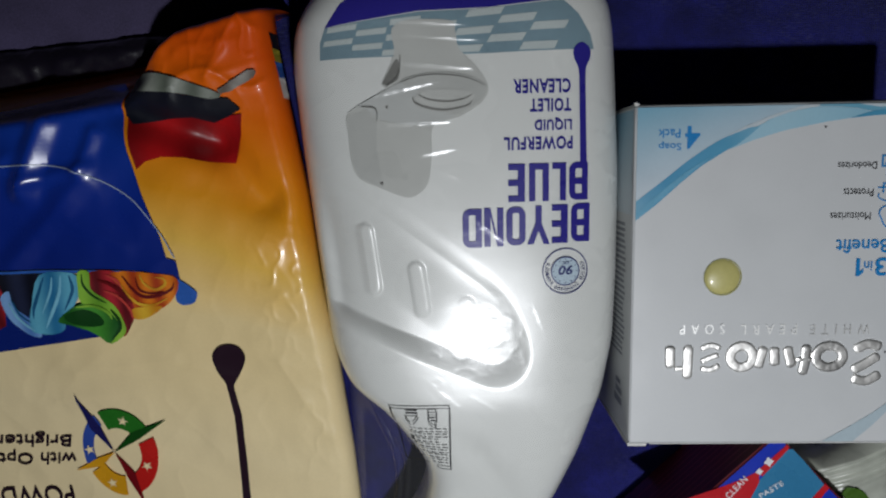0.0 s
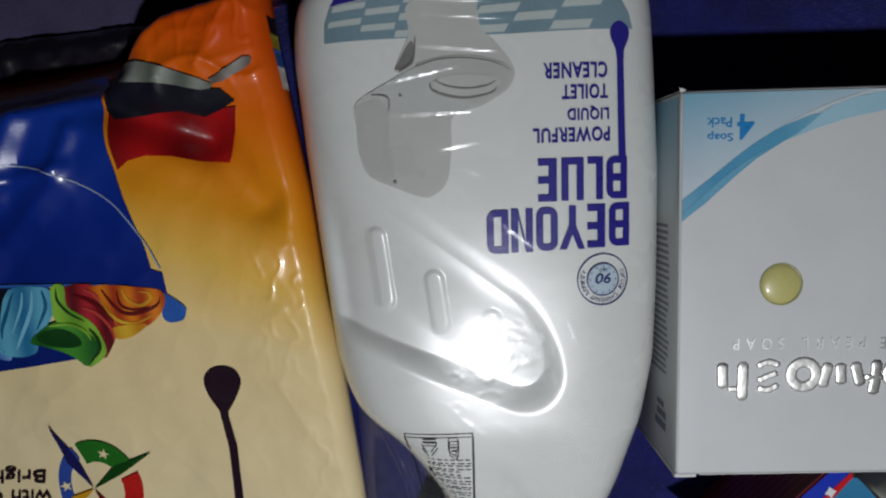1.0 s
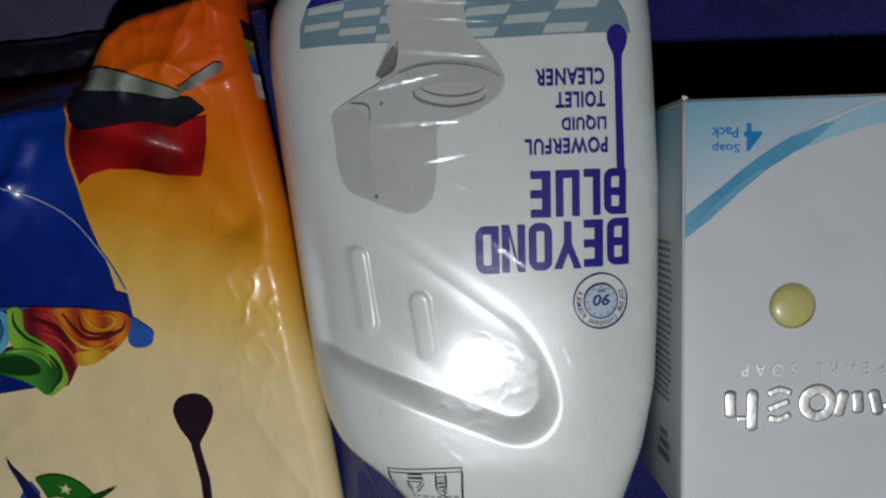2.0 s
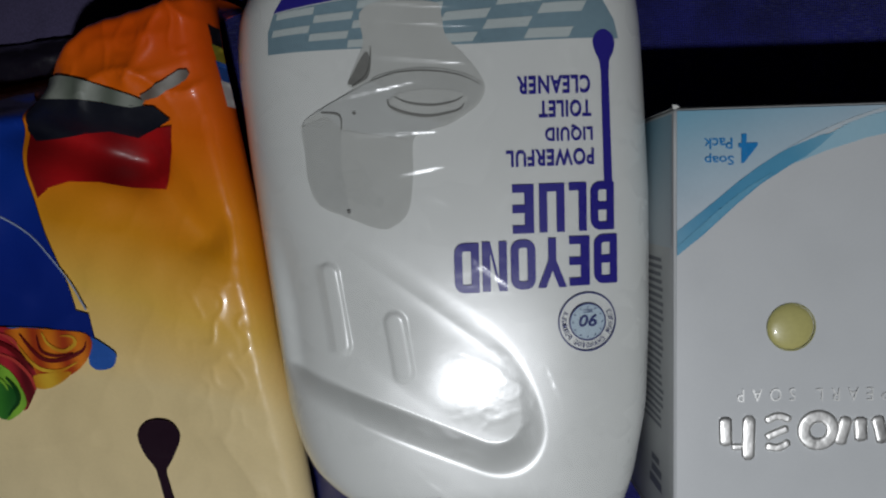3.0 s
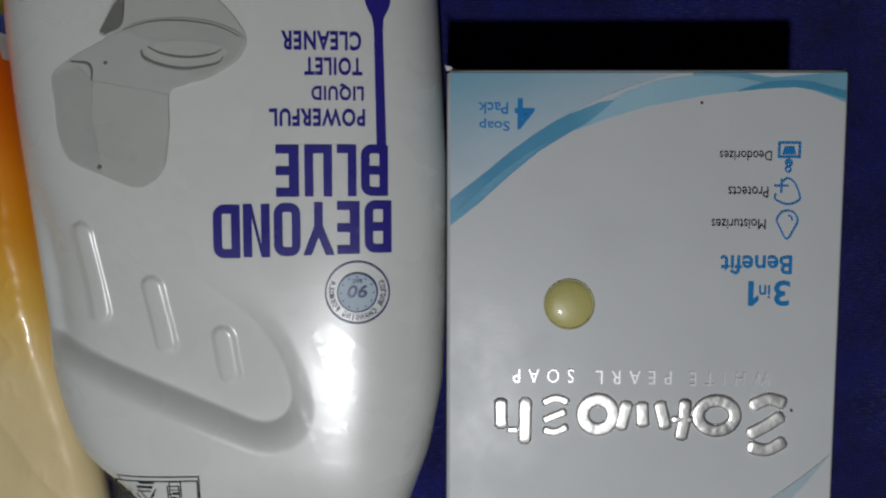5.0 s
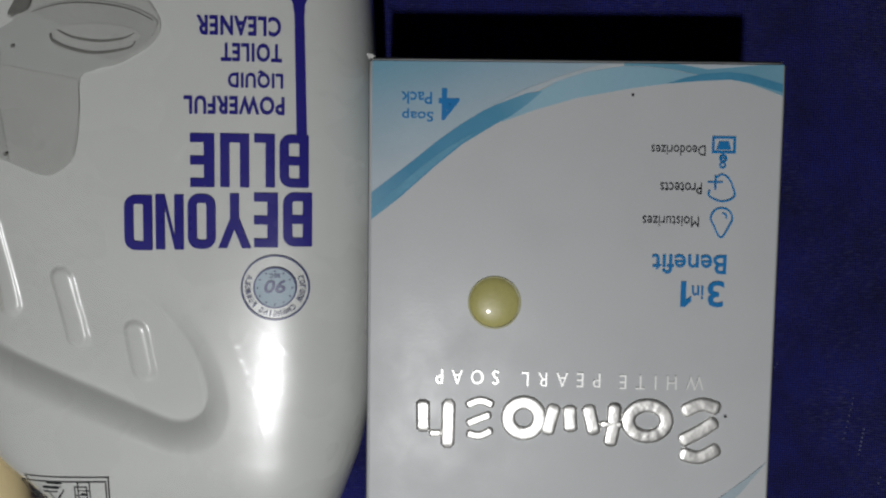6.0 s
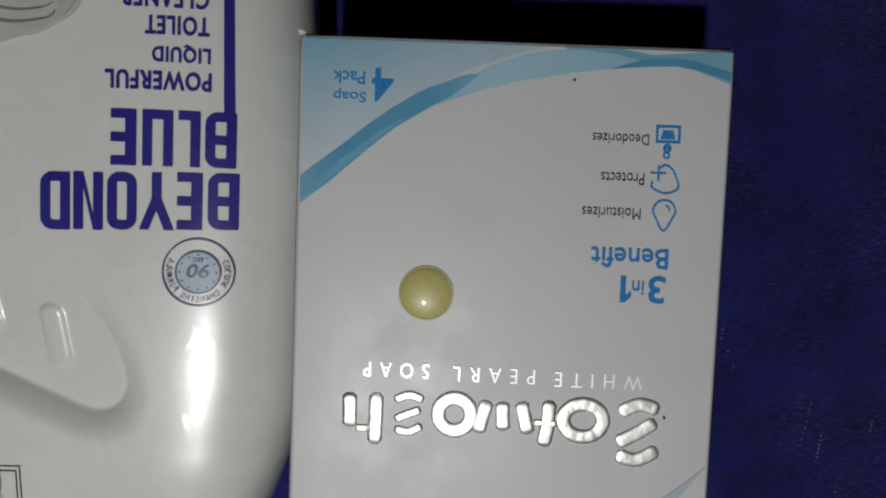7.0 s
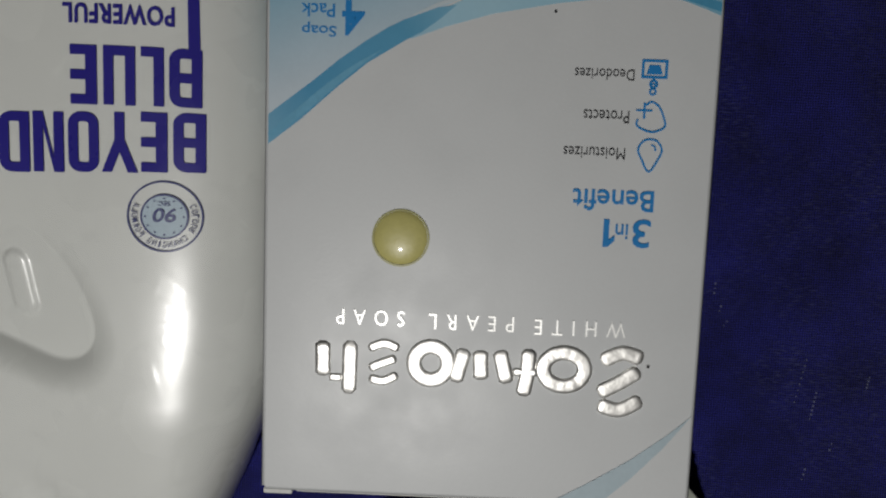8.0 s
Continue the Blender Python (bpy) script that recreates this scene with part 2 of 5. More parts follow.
def disc(x, y, r, r_in=0.0, scale=MM, steps=48, squash=1.0):
    bm = bmesh.new()
    outer = [bm.verts.new(((x + r * math.cos(a)) * scale, (y + squash * r * math.sin(a)) * scale, 0)) for a in np.linspace(0, 2 * math.pi, steps, endpoint=False)]
    if r_in:
        inner = [bm.verts.new(((x + r_in * math.cos(a)) * scale, (y + squash * r_in * math.sin(a)) * scale, 0)) for a in np.linspace(0, 2 * math.pi, steps, endpoint=False)]
        for i in range(steps):
            j = (i + 1) % steps
            bm.faces.new((outer[i], outer[j], inner[j], inner[i]))
    else:
        bm.faces.new(outer)
        bmesh.ops.triangulate(bm, faces=bm.faces[:])
    return upward(bm)


def letters(body, bold=0.0, spacing=1.0, shear=0.0):
    """The outline of some writing, as a flat mesh that fills the unit square."""
    curve = bpy.data.curves.new("writing", "FONT")
    curve.body, curve.offset, curve.space_character, curve.shear = body, bold, spacing, shear
    curve.resolution_u = 3
    ob = new("writing", curve)
    bpy.context.view_layer.update()
    me = bpy.data.meshes.new_from_object(ob.evaluated_get(bpy.context.evaluated_depsgraph_get()))
    bpy.data.objects.remove(ob)
    bpy.data.curves.remove(curve)
    bm = bmesh.new()
    bm.from_mesh(me)
    bpy.data.meshes.remove(me)
    low = [min(v.co[k] for v in bm.verts) for k in (0, 1)]
    high = [max(v.co[k] for v in bm.verts) for k in (0, 1)]
    for v in bm.verts:
        v.co = Vector(((v.co.x - low[0]) / (high[0] - low[0]), (v.co.y - low[1]) / (high[1] - low[1]), 0))
    return bm


def write(body, x0, x1, y_base, y_top, bold=0.0, spacing=1.0, shear=0.0, skew=0.0, scale=MM):
    """Writing that reads from x0 to x1 and stands from y_base to y_top; skew lifts its end."""
    bm = letters(body, bold, spacing, shear)
    for v in bm.verts:
        u, w = v.co.x, v.co.y
        v.co = Vector(((x0 + u * (x1 - x0)) * scale, (y_base + w * (y_top - y_base) + skew * u) * scale, 0))
    return upward(bm)


def joined(*pieces):
    bm = bmesh.new()
    for piece in pieces:
        me = bpy.data.meshes.new("piece")
        piece.to_mesh(me)
        piece.free()
        bm.from_mesh(me)
        bpy.data.meshes.remove(me)
    return bm


def rect(x0, x1, y0, y1):
    return polygon([(x0, y0), (x1, y0), (x1, y1), (x0, y1)])


def smoothstep(a, b, v):
    t = min(1.0, max(0.0, (v - a) / (b - a)))
    return t * t * (3 - 2 * t)


# ---- setting: cloth, and an unseen dark room added round it ----
def cloth_height(x, y):
    """Soft folds, none of them above the level on which the things lie."""
    n = noise.noise(Vector((x * 9, y * 9, 3.1))) + 0.5 * noise.noise(Vector((x * 24, y * 20, 7.7)))
    near = min(1.0, max(0.0, (abs(x + 0.03) - 0.16) / 0.06) + max(0.0, (abs(y + 0.06) - 0.09) / 0.06))
    return -0.0022 * (1 + n) * (0.25 + 0.75 * near)


def build_cloth():
    xs = np.concatenate([np.linspace(-1.25, -0.36, 20), np.linspace(-0.34, 0.34, 171), np.linspace(0.36, 1.25, 20)])
    verts = [(x, y, cloth_height(x, y)) for y in xs for x in xs]
    n = len(xs)
    faces = [(j * n + i, j * n + i + 1, (j + 1) * n + i + 1, (j + 1) * n + i) for j in range(n - 1) for i in range(n - 1)]
    ob = mesh_object("ground_cloth", verts, faces, CLOTH)
    fold = ob.modifiers.new("thickness", "SOLIDIFY")
    fold.thickness, fold.offset = 0.001, -1
    tagged(ob, "dark blue woven cotton cloth spread flat under the packs", "cloth", kind="structure")
    return ob


ground = build_cloth()


def slab(name, x0, x1, y0, y1, z0, z1, label, material=UNSEEN_WALL):
    bm = bmesh.new()
    bmesh.ops.create_cube(bm, size=1)
    for v in bm.verts:
        v.co = Vector((x0 + (v.co.x + 0.5) * (x1 - x0), y0 + (v.co.y + 0.5) * (y1 - y0), z0 + (v.co.z + 0.5) * (z1 - z0)))
    return tagged(part(name, bm, material, None), label, name.split("_")[0], kind="structure")


# added walls and ceiling, out of view, that bound reflections and keep bounce low
slab("wall_north", -1.35, 1.35, 1.25, 1.35, -0.05, 2.0, "unseen dark wall added behind the cloth")
slab("wall_south", -1.35, 1.35, -1.35, -1.25, -0.05, 2.0, "unseen dark wall added beside the cloth")
slab("wall_east", 1.25, 1.35, -1.25, 1.25, -0.05, 2.0, "unseen dark wall added beside the cloth")
slab("wall_west", -1.35, -1.25, -1.25, 1.25, -0.05, 2.0, "unseen dark wall added beside the cloth")
slab("ceiling", -1.35, 1.35, -1.35, 1.35, 2.0, 2.1, "unseen dark ceiling added over the cloth")


def build_specks():
    """Pale slubs standing out of the weave in short dotted rows."""
    bm = bmesh.new()
    rng = random.Random(5)
    for (x0, y0), (x1, y1), count in (((229.6, -114.6), (228.4, -123.1), 7), ((245.9, -109.0), (245.3, -112.3), 4), ((225.6, -104.1), (223.0, -117.9), 8),
                                      ((228.3, -139.8), (227.6, -143.2), 3), ((195.3, -80.9), (195.1, -83.9), 3), ((199.7, -92.8), (198.9, -94.1), 2),
                                      ((197.5, -88.0), (197.2, -89.5), 2), ((236, -131), (235.5, -133), 2)):
        for n in range(count):
            t = n / max(1, count - 1)
            x, y = (x0 + t * (x1 - x0)) * MM, (y0 + t * (y1 - y0)) * MM
            r = rng.uniform(0.22, 0.42) * MM
            m = Matrix.Translation((x, y, cloth_height(x, y) + 0.0001)) @ Matrix.Diagonal((r, r * 1.3, r * 0.6, 1))
            bmesh.ops.create_icosphere(bm, subdivisions=1, radius=1, matrix=m)
    ob = part("thread_slubs", bm, plain("pale_thread", (0.12, 0.13, 0.24), rough=0.8, vary=0.2), ground, "pale dotted thread slubs in the weave", True)
    ob["kind"] = "stuff"


build_specks()

# ---- toilet cleaner bottle ----
LEFT = [(-215, -41), (-200, -32), (-185, -23), (-170, -12.5), (-160, -7.5), (-155, -5.9), (-149, -4.4), (-142.8, -4.3), (-137, -6), (-133.6, -8.2), (-126, -13.8), (-118, -20.6), (-112, -27.5), (-108.4, -32.2), (-104, -34.6),
        (-99.4, -36.6), (-88.3, -39.6), (-53.7, -43.4), (-18.4, -47.1), (7.8, -49.3), (16, -49.1), (23.4, -47.9), (31.1, -43.6), (37, -38.5), (42, -32), (46, -23), (48, -9)]
RIGHT = [(-215, -11.1), (-200, 4.9), (-185, 20.9), (-170, 36.9), (-155.2, 47.5), (-134, 57.1), (-111.5, 65.2), (-91.7, 68.9), (-65.9, 69.8), (-28.5, 69.8), (5.4, 68.1), (20, 67.1), (30.6, 65.5), (37, 61.4), (42, 54.9), (46, 45.9), (48, 32.9)]
TOP = [(-215, 39), (-190, 43), (-160, 49.2), (-135, 53.2), (-112, 55.6), (-85, 56.5), (-50, 56.9), (-10, 57), (25, 57.2), (36, 55), (43, 49), (48, 39)]


def along(table, y):
    return float(np.interp(y, [p[0] for p in table], [p[1] for p in table]))


def softened(table, y, reach=3.0):
    """A smooth reading of a table; the bottle's sides stand a little wider than its upper edge."""
    return sum(along(table, y + d) for d in (-reach, -reach / 2, 0, reach / 2, reach)) / 5


# the recessed grip: three edges with rounded corners
GRIP = [((-41.0, -23.0), (34.0, -79.0)), ((30.0, -70.0), (29.6, -100.0)), ((31.0, -103.4), (-38.0, -73.0))]
GRIP_ROUND = 12.0
RIBS = [((-22.1, -48.2), (-20.2, -68.5)), ((-4.8, -61.8), (-3.0, -76.5)), ((12.6, -74.8), (13.4, -84.7))]


def grip_distance(x, y):
    """How far a place lies outside the grip (below zero: inside), in mm."""
    total, inside = 0.0, -99.0
    for (x0, y0), (x1, y1) in GRIP:
        dx, dy = x1 - x0, y1 - y0
        d = ((x - x0) * -dy + (y - y0) * dx) / math.hypot(dx, dy) + GRIP_ROUND
        total += max(d, 0.0) ** 2
        inside = max(inside, d)
    return (math.sqrt(total) if inside > 0 else inside) - GRIP_ROUND


def bottle_top(x, y, detail=True):
    """The height of the bottle's upper face, all in metres."""
    xm, ym = x / MM, y / MM
    left, right, top = softened(LEFT, ym), softened(RIGHT, ym), softened(TOP, ym)
    mid, half, centre = top * 0.5, (right - left) / 2, (left + right) / 2
    s = min(1.0, abs(xm - centre) / half)
    rise = max(0.0, 1 - s ** 5.2) ** 0.44
    z = mid + (top - mid) * rise - 0.058 * (xm - 10) * rise
    if detail:
        z -= grip_depth(xm, ym) * smoothstep(0.98, 0.82, s)
        # a soft hollow towards the bent neck
        z -= 1.2 * math.exp(-(((xm - 22) * 0.85 + (ym + 140) * 0.5) / 5.0) ** 2) * smoothstep(-120, -135, ym)
    return z * MM


def grip_depth(xm, ym):
    d = grip_distance(xm, ym)
    (x0, y0), (x1, y1) = GRIP[0]
    inside = -((xm - x0) * (y0 - y1) + (ym - y0) * (x1 - x0)) / math.hypot(x1 - x0, y1 - y0)
    fall = smoothstep(0, 25, inside + 6 * smoothstep(5, 34, xm))
    # the floor meets its wall in a crease; the wall rolls out softly
    wall = (1 - min(1.0, max(0.0, (d + 0.3) / 6.8))) ** 2
    depth = (0.85 + 4.9 * fall) * wall * smoothstep(-52, -32, xm) * (1 - 0.2 * smoothstep(-6, 34, xm))
    rib = 0.0
    for (x0, y0), (x1, y1) in RIBS:
        dx, dy = x1 - x0, y1 - y0
        t = min(1.0, max(0.0, ((xm - x0) * dx + (ym - y0) * dy) / (dx * dx + dy * dy)))
        r = math.hypot(xm - x0 - t * dx, ym - y0 - t * dy)
        rib = max(rib, 1.05 * max(0.0, 1 - (r / 3.1) ** 4) ** 0.8)
    return depth - rib


def build_bottle():
    bottle = thing("toilet_cleaner_bottle", "white plastic toilet cleaner bottle in clear film with blue print", "bottle")
    ys = np.concatenate([np.linspace(-215, -120, 90), np.linspace(-119.3, -15, 190), np.linspace(-14, 36, 60), np.linspace(36.6, 48, 22)])
    angles = np.concatenate([np.linspace(-90, -40, 26), np.linspace(-39.2, 39.2, 150), np.linspace(40, 90, 26)])
    verts, n = [], len(angles)
    for ym in ys:
        left, right, top = softened(LEFT, ym), softened(RIGHT, ym), softened(TOP, ym)
        for a in angles:
            x = (left + right) / 2 + (right - left) / 2 * math.sin(math.radians(a))
            verts.append((x * MM, ym * MM, bottle_top(x * MM, ym * MM)))
    faces = [(j * n + i, j * n + i + 1, (j + 1) * n + i + 1, (j + 1) * n + i) for j in range(len(ys) - 1) for i in range(n - 1)]
    # underside, coarser
    base, under = len(verts), list(range(0, n, 6)) + [n - 1]
    under = sorted(set(under))
    index = {}
    for j, ym in enumerate(ys):
        top = softened(TOP, ym) * MM
        for i in under:
            if i in (0, n - 1):
                index[j, i] = j * n + i
                continue
            x, y, z = verts[j * n + i]
            s = math.sin(math.radians(angles[i]))
            rise = max(0.0, 1 - abs(s) ** 5.2) ** 0.44
            index[j, i] = len(verts)
            verts.append((x, y, top * 0.5 - (top * 0.5 - (0.0 if ym < 36 else 0.004)) * rise))
    for j in range(len(ys) - 1):
        for a, b in zip(under, under[1:]):
            faces.append((index[j, a], index[j + 1, a], index[j + 1, b], index[j, b]))
    for j, flip in ((0, False), (len(ys) - 1, True)):
        ring = [j * n + i for i in range(n)] + [index[j, i] for i in reversed(under[1:-1])]
        faces.append(ring[::-1] if not flip else ring)
    body = mesh_object("body", verts, faces, WHITE_PLASTIC, bottle)
    body["label"] = "white glossy plastic body with a ribbed finger grip"
    # cap on the bent neck
    bm = bmesh.new()
    m = Matrix.Translation((-0.036, -0.232, 0.020)) @ Matrix.Rotation(radians(-35), 4, "Z") @ Matrix.Rotation(radians(90), 4, "X")
    bmesh.ops.create_cone(bm, cap_ends=True, segments=48, radius1=0.0175, radius2=0.0195, depth=0.042, matrix=m)
    bmesh.ops.bevel(bm, geom=bm.edges[:], offset=0.0012, segments=2, affect="EDGES", clamp_overlap=True)
    part("cap", bm, WHITE_PLASTIC, bottle, "round white screw cap", True)
    return bottle


bottle = build_bottle()


def on_bottle(name, bm, material, label="", lift=0.00022, parent=None, step=0.0025):
    return part(name, drape(bm, bottle_top, lift, step), material, parent or bottle, label, True)


def build_bottle_print():
    # top band and the row of slanted tiles below it
    on_bottle("blue_band", polygon([(-33.2, 19.6), (-2, 24.3), (20, 25.2), (46.2, 28.3), (41, 33), (30, 35.5), (-8, 36), (-20, 33), (-28, 27)]), INK_BLUE, "deep blue printed band")
    top_line = lambda x: 19.6 + (x + 33) * 0.107
    low_line = lambda x: 9.2 + (x + 35.4) * 0.032
    edge_l, edge_r = -35.2, 56.9
    on_bottle("tile_strip", polygon([(-35.3, 9.3), (-35, 15), (-33.2, 19.4), (-2, 24.0), (20, 24.9), (45.9, 27.9), (51, 23.8), (55.6, 17), (56.9, 12.2), (20, 10.6)]), TEAL_CHECK, "strip of grey-blue printed tiles", 0.00016)
    rows = 5
    x, tiles = -34.0, []
    col = 0
    while x < 55:
        w = 10.5 if x < -10 else 12.5
        lean = 3.5 if x < 0 else 9.0
        for r in range(rows):
            if (r + col) % 2:
                continue
            def at(u, t):
                px = x + u * w + lean * (t - 0.5)
                return (px, low_line(px) + (top_line(px) - low_line(px)) * t)
            t0, t1 = r / rows + 0.02, (r + 1) / rows - 0.02
            quad = [at(0.03, t0), at(0.97, t0), at(0.97, t1), at(0.03, t1)]
            if all(edge_l + 1 < q[0] < edge_r - 2 - max(0, q[1] - 14) * 0.55 for q in quad) and all(q[0] > -35 + max(0, q[1] - 15) * 0.6 for q in quad):
                tiles.append(quad)
        x += w
        col += 1
    for quad in tiles:
        on_bottle("tile", polygon(quad), PALE_CHECK, lift=0.0003)
    # picture of a toilet bowl
    bowl = [(-11, 17), (-10.2, 11), (-13.2, 4), (-14.6, 0.6), (-13.4, -0.6), (-22.6, -5.6), (-26.9, -9.3), (-26.4, -16), (-25.9, -23.4), (-23.2, -29.8), (-15.5, -33.4), (-7.5, -36.5), (-3.5, -35.6), (0.2, -31.6), (1.6, -21.5),
            (1.9, -13.5), (6, -11.2), (10.7, -10), (15.5, -7.4), (19.3, -4.4), (20.8, -0.2), (18.6, 4.2), (15, 8.4), (11, 12.4), (10, 18), (9, 20.8), (3, 21.6), (-6, 21.4), (-10, 19.6)]
    on_bottle("bowl_picture", polygon(bowl, curved=3), GREY_A, "printed picture of a grey toilet bowl", 0.0004)
    on_bottle("bowl_side", polygon([(-26.8, -9.4), (-20, -7.2), (-16.5, -10.5), (-17, -20), (-15, -33.2), (-23, -29.6), (-25.8, -23.4), (-26.3, -16)]), GREY_D, lift=0.00055)
    on_bottle("bowl_side", polygon([(-16.3, -10.6), (-8, -12.2), (-2, -13), (1.6, -14), (1.5, -21.5), (0, -31.4), (-3.6, -35.3), (-7.5, -36.2), (-14.8, -33.1), (-16.8, -20)]), GREY_A, lift=0.00055)
    on_bottle("bowl_lid", polygon([(-22.4, -5.8), (-13, -0.8), (-9, 1.2), (-2, 2.4), (5, -0.6), (9, -6), (9.5, -9.4), (2, -12.6), (-8, -12), (-16, -10.2), (-19.8, -7.2)], curved=3), GREY_B, lift=0.0007)
    on_bottle("bowl_seat", polygon([(-8, 2.2), (-2, 4), (6, 4.6), (14, 3.4), (19.6, 0.8), (19.9, -1.5), (17, -5.6), (10, -9.2), (6, -8.4), (-2, -7), (-4.6, -4), (-2, -1.4), (-7, 0.6)], curved=3), GREY_D, lift=0.00085)
    on_bottle("bowl_seat", polygon([(-3.5, -3.6), (-1, -1.6), (6, -0.8), (13, -1.4), (16.4, -3.2), (13, -6.2), (6, -7.6), (0, -6.7)], curved=3), GREY_A, lift=0.001)
    for line, w in (([(-4.3, -3.4), (-3.6, -5.2), (0.8, -6.9), (6.5, -7.6), (13.6, -6.3), (15.2, -4.6)], 0.75), ([(-2.6, -2.6), (1, -4.2), (7, -4.9), (12.5, -4.1), (15, -2.8)], 0.6),
                    ([(-21.5, -6.2), (-17.6, -6.6), (-16.4, -8), (-16.5, -10.8)], 0.55), ([(-8.5, 1.4), (-2, 3.4), (6, 3.8), (14, 2.6), (19.3, 0.2)], 0.35),
                    ([(-13.2, 0.2), (-10, 2.2), (-8.6, 5), (-8.2, 10)], 0.6), ([(-13.4, -6.4), (-12.6, -6.7)], 0.9), ([(-15.8, -31.6), (-14.9, -31.9)], 0.9)):
        on_bottle("bowl_line", ribbon(line, lambda t, w=w: w * (0.35 + 0.65 * math.sin(math.pi * min(1, t + 0.05)))), GREY_C, lift=0.0012)
    on_bottle("bowl_shade", polygon([(-14.2, 0.8), (-13, 3.6), (-9.6, 9), (-8.4, 6), (-9.6, 2)], curved=3), GREY_C, lift=0.0006)
    # drop with a long stem
    on_bottle("drop_mark", polygon([(52.5, 14.3), (50.4, 13.3), (49.4, 11.2), (49.9, 8.6), (51.2, 6), (51.7, 3.4), (53.8, 3.4), (54.0, 6), (55.2, 8.6), (55.7, 11.2), (54.7, 13.3)], curved=3), INK_BLUE, "blue printed drop", 0.00035)
    on_bottle("stem_mark", polygon([(51.6, 4), (53.8, 4), (54.6, -26.5), (52.2, -26.5)]), INK_BLUE, "blue printed stem", 0.00035)
    # product words, drawn as plain blue shapes: rings, bars and uprights of their size
    def ring(x0, x1, y0, y1, w, bar=False, square=False):
        """An upright ring with rounded corners; square: those of its stem stay sharp."""
        def outline(inset):
            pts = []
            for cx, cy, a0 in ((x1, y1, 0), (x0, y1, 90), (x0, y0, 180), (x1, y0, 270)):
                r = max(0.25, (0.3 if square and cx == x1 else 2.7) - inset)
                sx, sy = (1 if cx == x1 else -1), (1 if cy == y1 else -1)
                for k in range(6):
                    a = radians(a0 + 18 * k)
                    pts.append((cx - sx * (inset + r) + r * math.cos(a), cy - sy * (inset + r) + r * math.sin(a)))
            return pts
        bm = bmesh.new()
        outer, inner = ([bm.verts.new((x * MM, y * MM, 0)) for x, y in outline(d)] for d in (0.0, w))
        for k in range(len(outer)):
            m = (k + 1) % len(outer)
            bm.faces.new((outer[k], outer[m], inner[m], inner[k]))
        upward(bm)
        return joined(bm, rect(x0 + w * 0.9, x1 - w, (y0 + y1) / 2 - w / 2, (y0 + y1) / 2 + w / 2)) if bar else bm
    def stack(x0, x1, y0, y1, w):
        return joined(rect(x0, x1, y0, y0 + w), rect(x0, x1, y1 - w, y1), rect(x0, x1, (y0 + y1) / 2 - w / 2, (y0 + y1) / 2 + w / 2), rect(x1 - w * 1.15, x1, y0 + w, (y0 + y1) / 2 - w / 2), rect(x1 - w * 1.15, x1, (y0 + y1) / 2 + w / 2, y1 - w))
    def uprights(x0, x1, y0, y1, w, slant=0.0):
        pieces = [rect(x0, x0 + w, y0, y1), rect(x1 - w, x1, y0, y1)]
        if slant:
            pieces.append(polygon([(x1 - w, y0), (x1 - w, y0 + 3), (x0 + w, y1), (x0 + w, y1 - 3)]))
        else:
            pieces.append(rect(x0 + w, x1 - w, y1 - w, y1))
        return joined(*pieces)
    def wedge(x0, x1, y0, y1, w):
        xc = (x0 + x1) / 2
        return joined(polygon([(x0, y1), (x0 + w, y1), (xc + w / 2, y0 + 6), (xc - w / 2, y0 + 6)]), polygon([(x1 - w, y1), (x1, y1), (xc + w / 2, y0 + 6), (xc - w / 2, y0 + 6)]), rect(xc - w / 2, xc + w / 2, y0, y0 + 6))
    lower = [(49.1, 55.8, "b"), (42.3, 47.9, "e"), (33.8, 41.6, "y"), (26.6, 33.2, "o"), (19.0, 25.6, "n"), (11.6, 18.2, "d")]
    upper = [(48.3, 55.0, "b"), (42.4, 47.2, "l"), (34.4, 41.2, "u"), (27.3, 33.0, "e")]
    for marks, y0, y1, sink in ((lower, -52.8, -39.5, 1.4), (upper, -38.4, -25.5, 0.6)):
        for x0, x1, form in marks:
            d = -sink * (55.8 - x0) / 44
            a, b, w = y0 + d, y1 + d, 2.15
            if form == "b":
                bm = ring(x0, x1, a, b, w, True, True)
            elif form == "e":
                bm = stack(x0, x1, a, b, w)
            elif form == "y":
                bm = wedge(x0, x1, a, b, w)
                for v in bm.verts:
                    v.co.y = (a + b) * MM - v.co.y
                upward(bm)
            elif form in "od":
                bm = ring(x0, x1, a, b, w, square=form == "d")
            elif form == "n":
                bm = uprights(x0, x1, a, b, w, 1.0)
            elif form == "u":
                bm = uprights(x0, x1, a, b, w)
            else:
                bm = joined(rect(x1 - w, x1, a, b), rect(x0, x1 - w, b - w, b))
            on_bottle("wordmark_shape", bm, INK_BLUE, lift=0.00045)
    for body, x0, x1, y0, y1, skew in (("POWERFUL", 49.4, 25.9, -16.7, -21.1, -0.3), ("LIQUID", 49.1, 36.3, -10.5, -14.7, -0.2), ("TOILET", 48.8, 34.7, -4.1, -8.5, -0.25), ("CLEANER", 48.6, 29.1, 2.3, -2.4, -0.3)):
        on_bottle("lettering", write(body, x0, x1, y0, y1, bold=0.03, spacing=1.12, skew=skew), INK_BLUE, "blue condensed capitals", 0.00045)
    # round badge
    cx, cy = 47.2, -63.2
    badge = on_bottle("badge", disc(cx, cy, 8.15, 7.75), INK_NAVY, "round blue printed badge", 0.00045)
    on_bottle("badge_disc", disc(cx, cy, 4.8), BADGE_BLUE, "pale blue disc", 0.00045, badge)
    on_bottle("badge_ring", disc(cx, cy, 5.15, 4.75), INK_NAVY, "", 0.0006, badge)
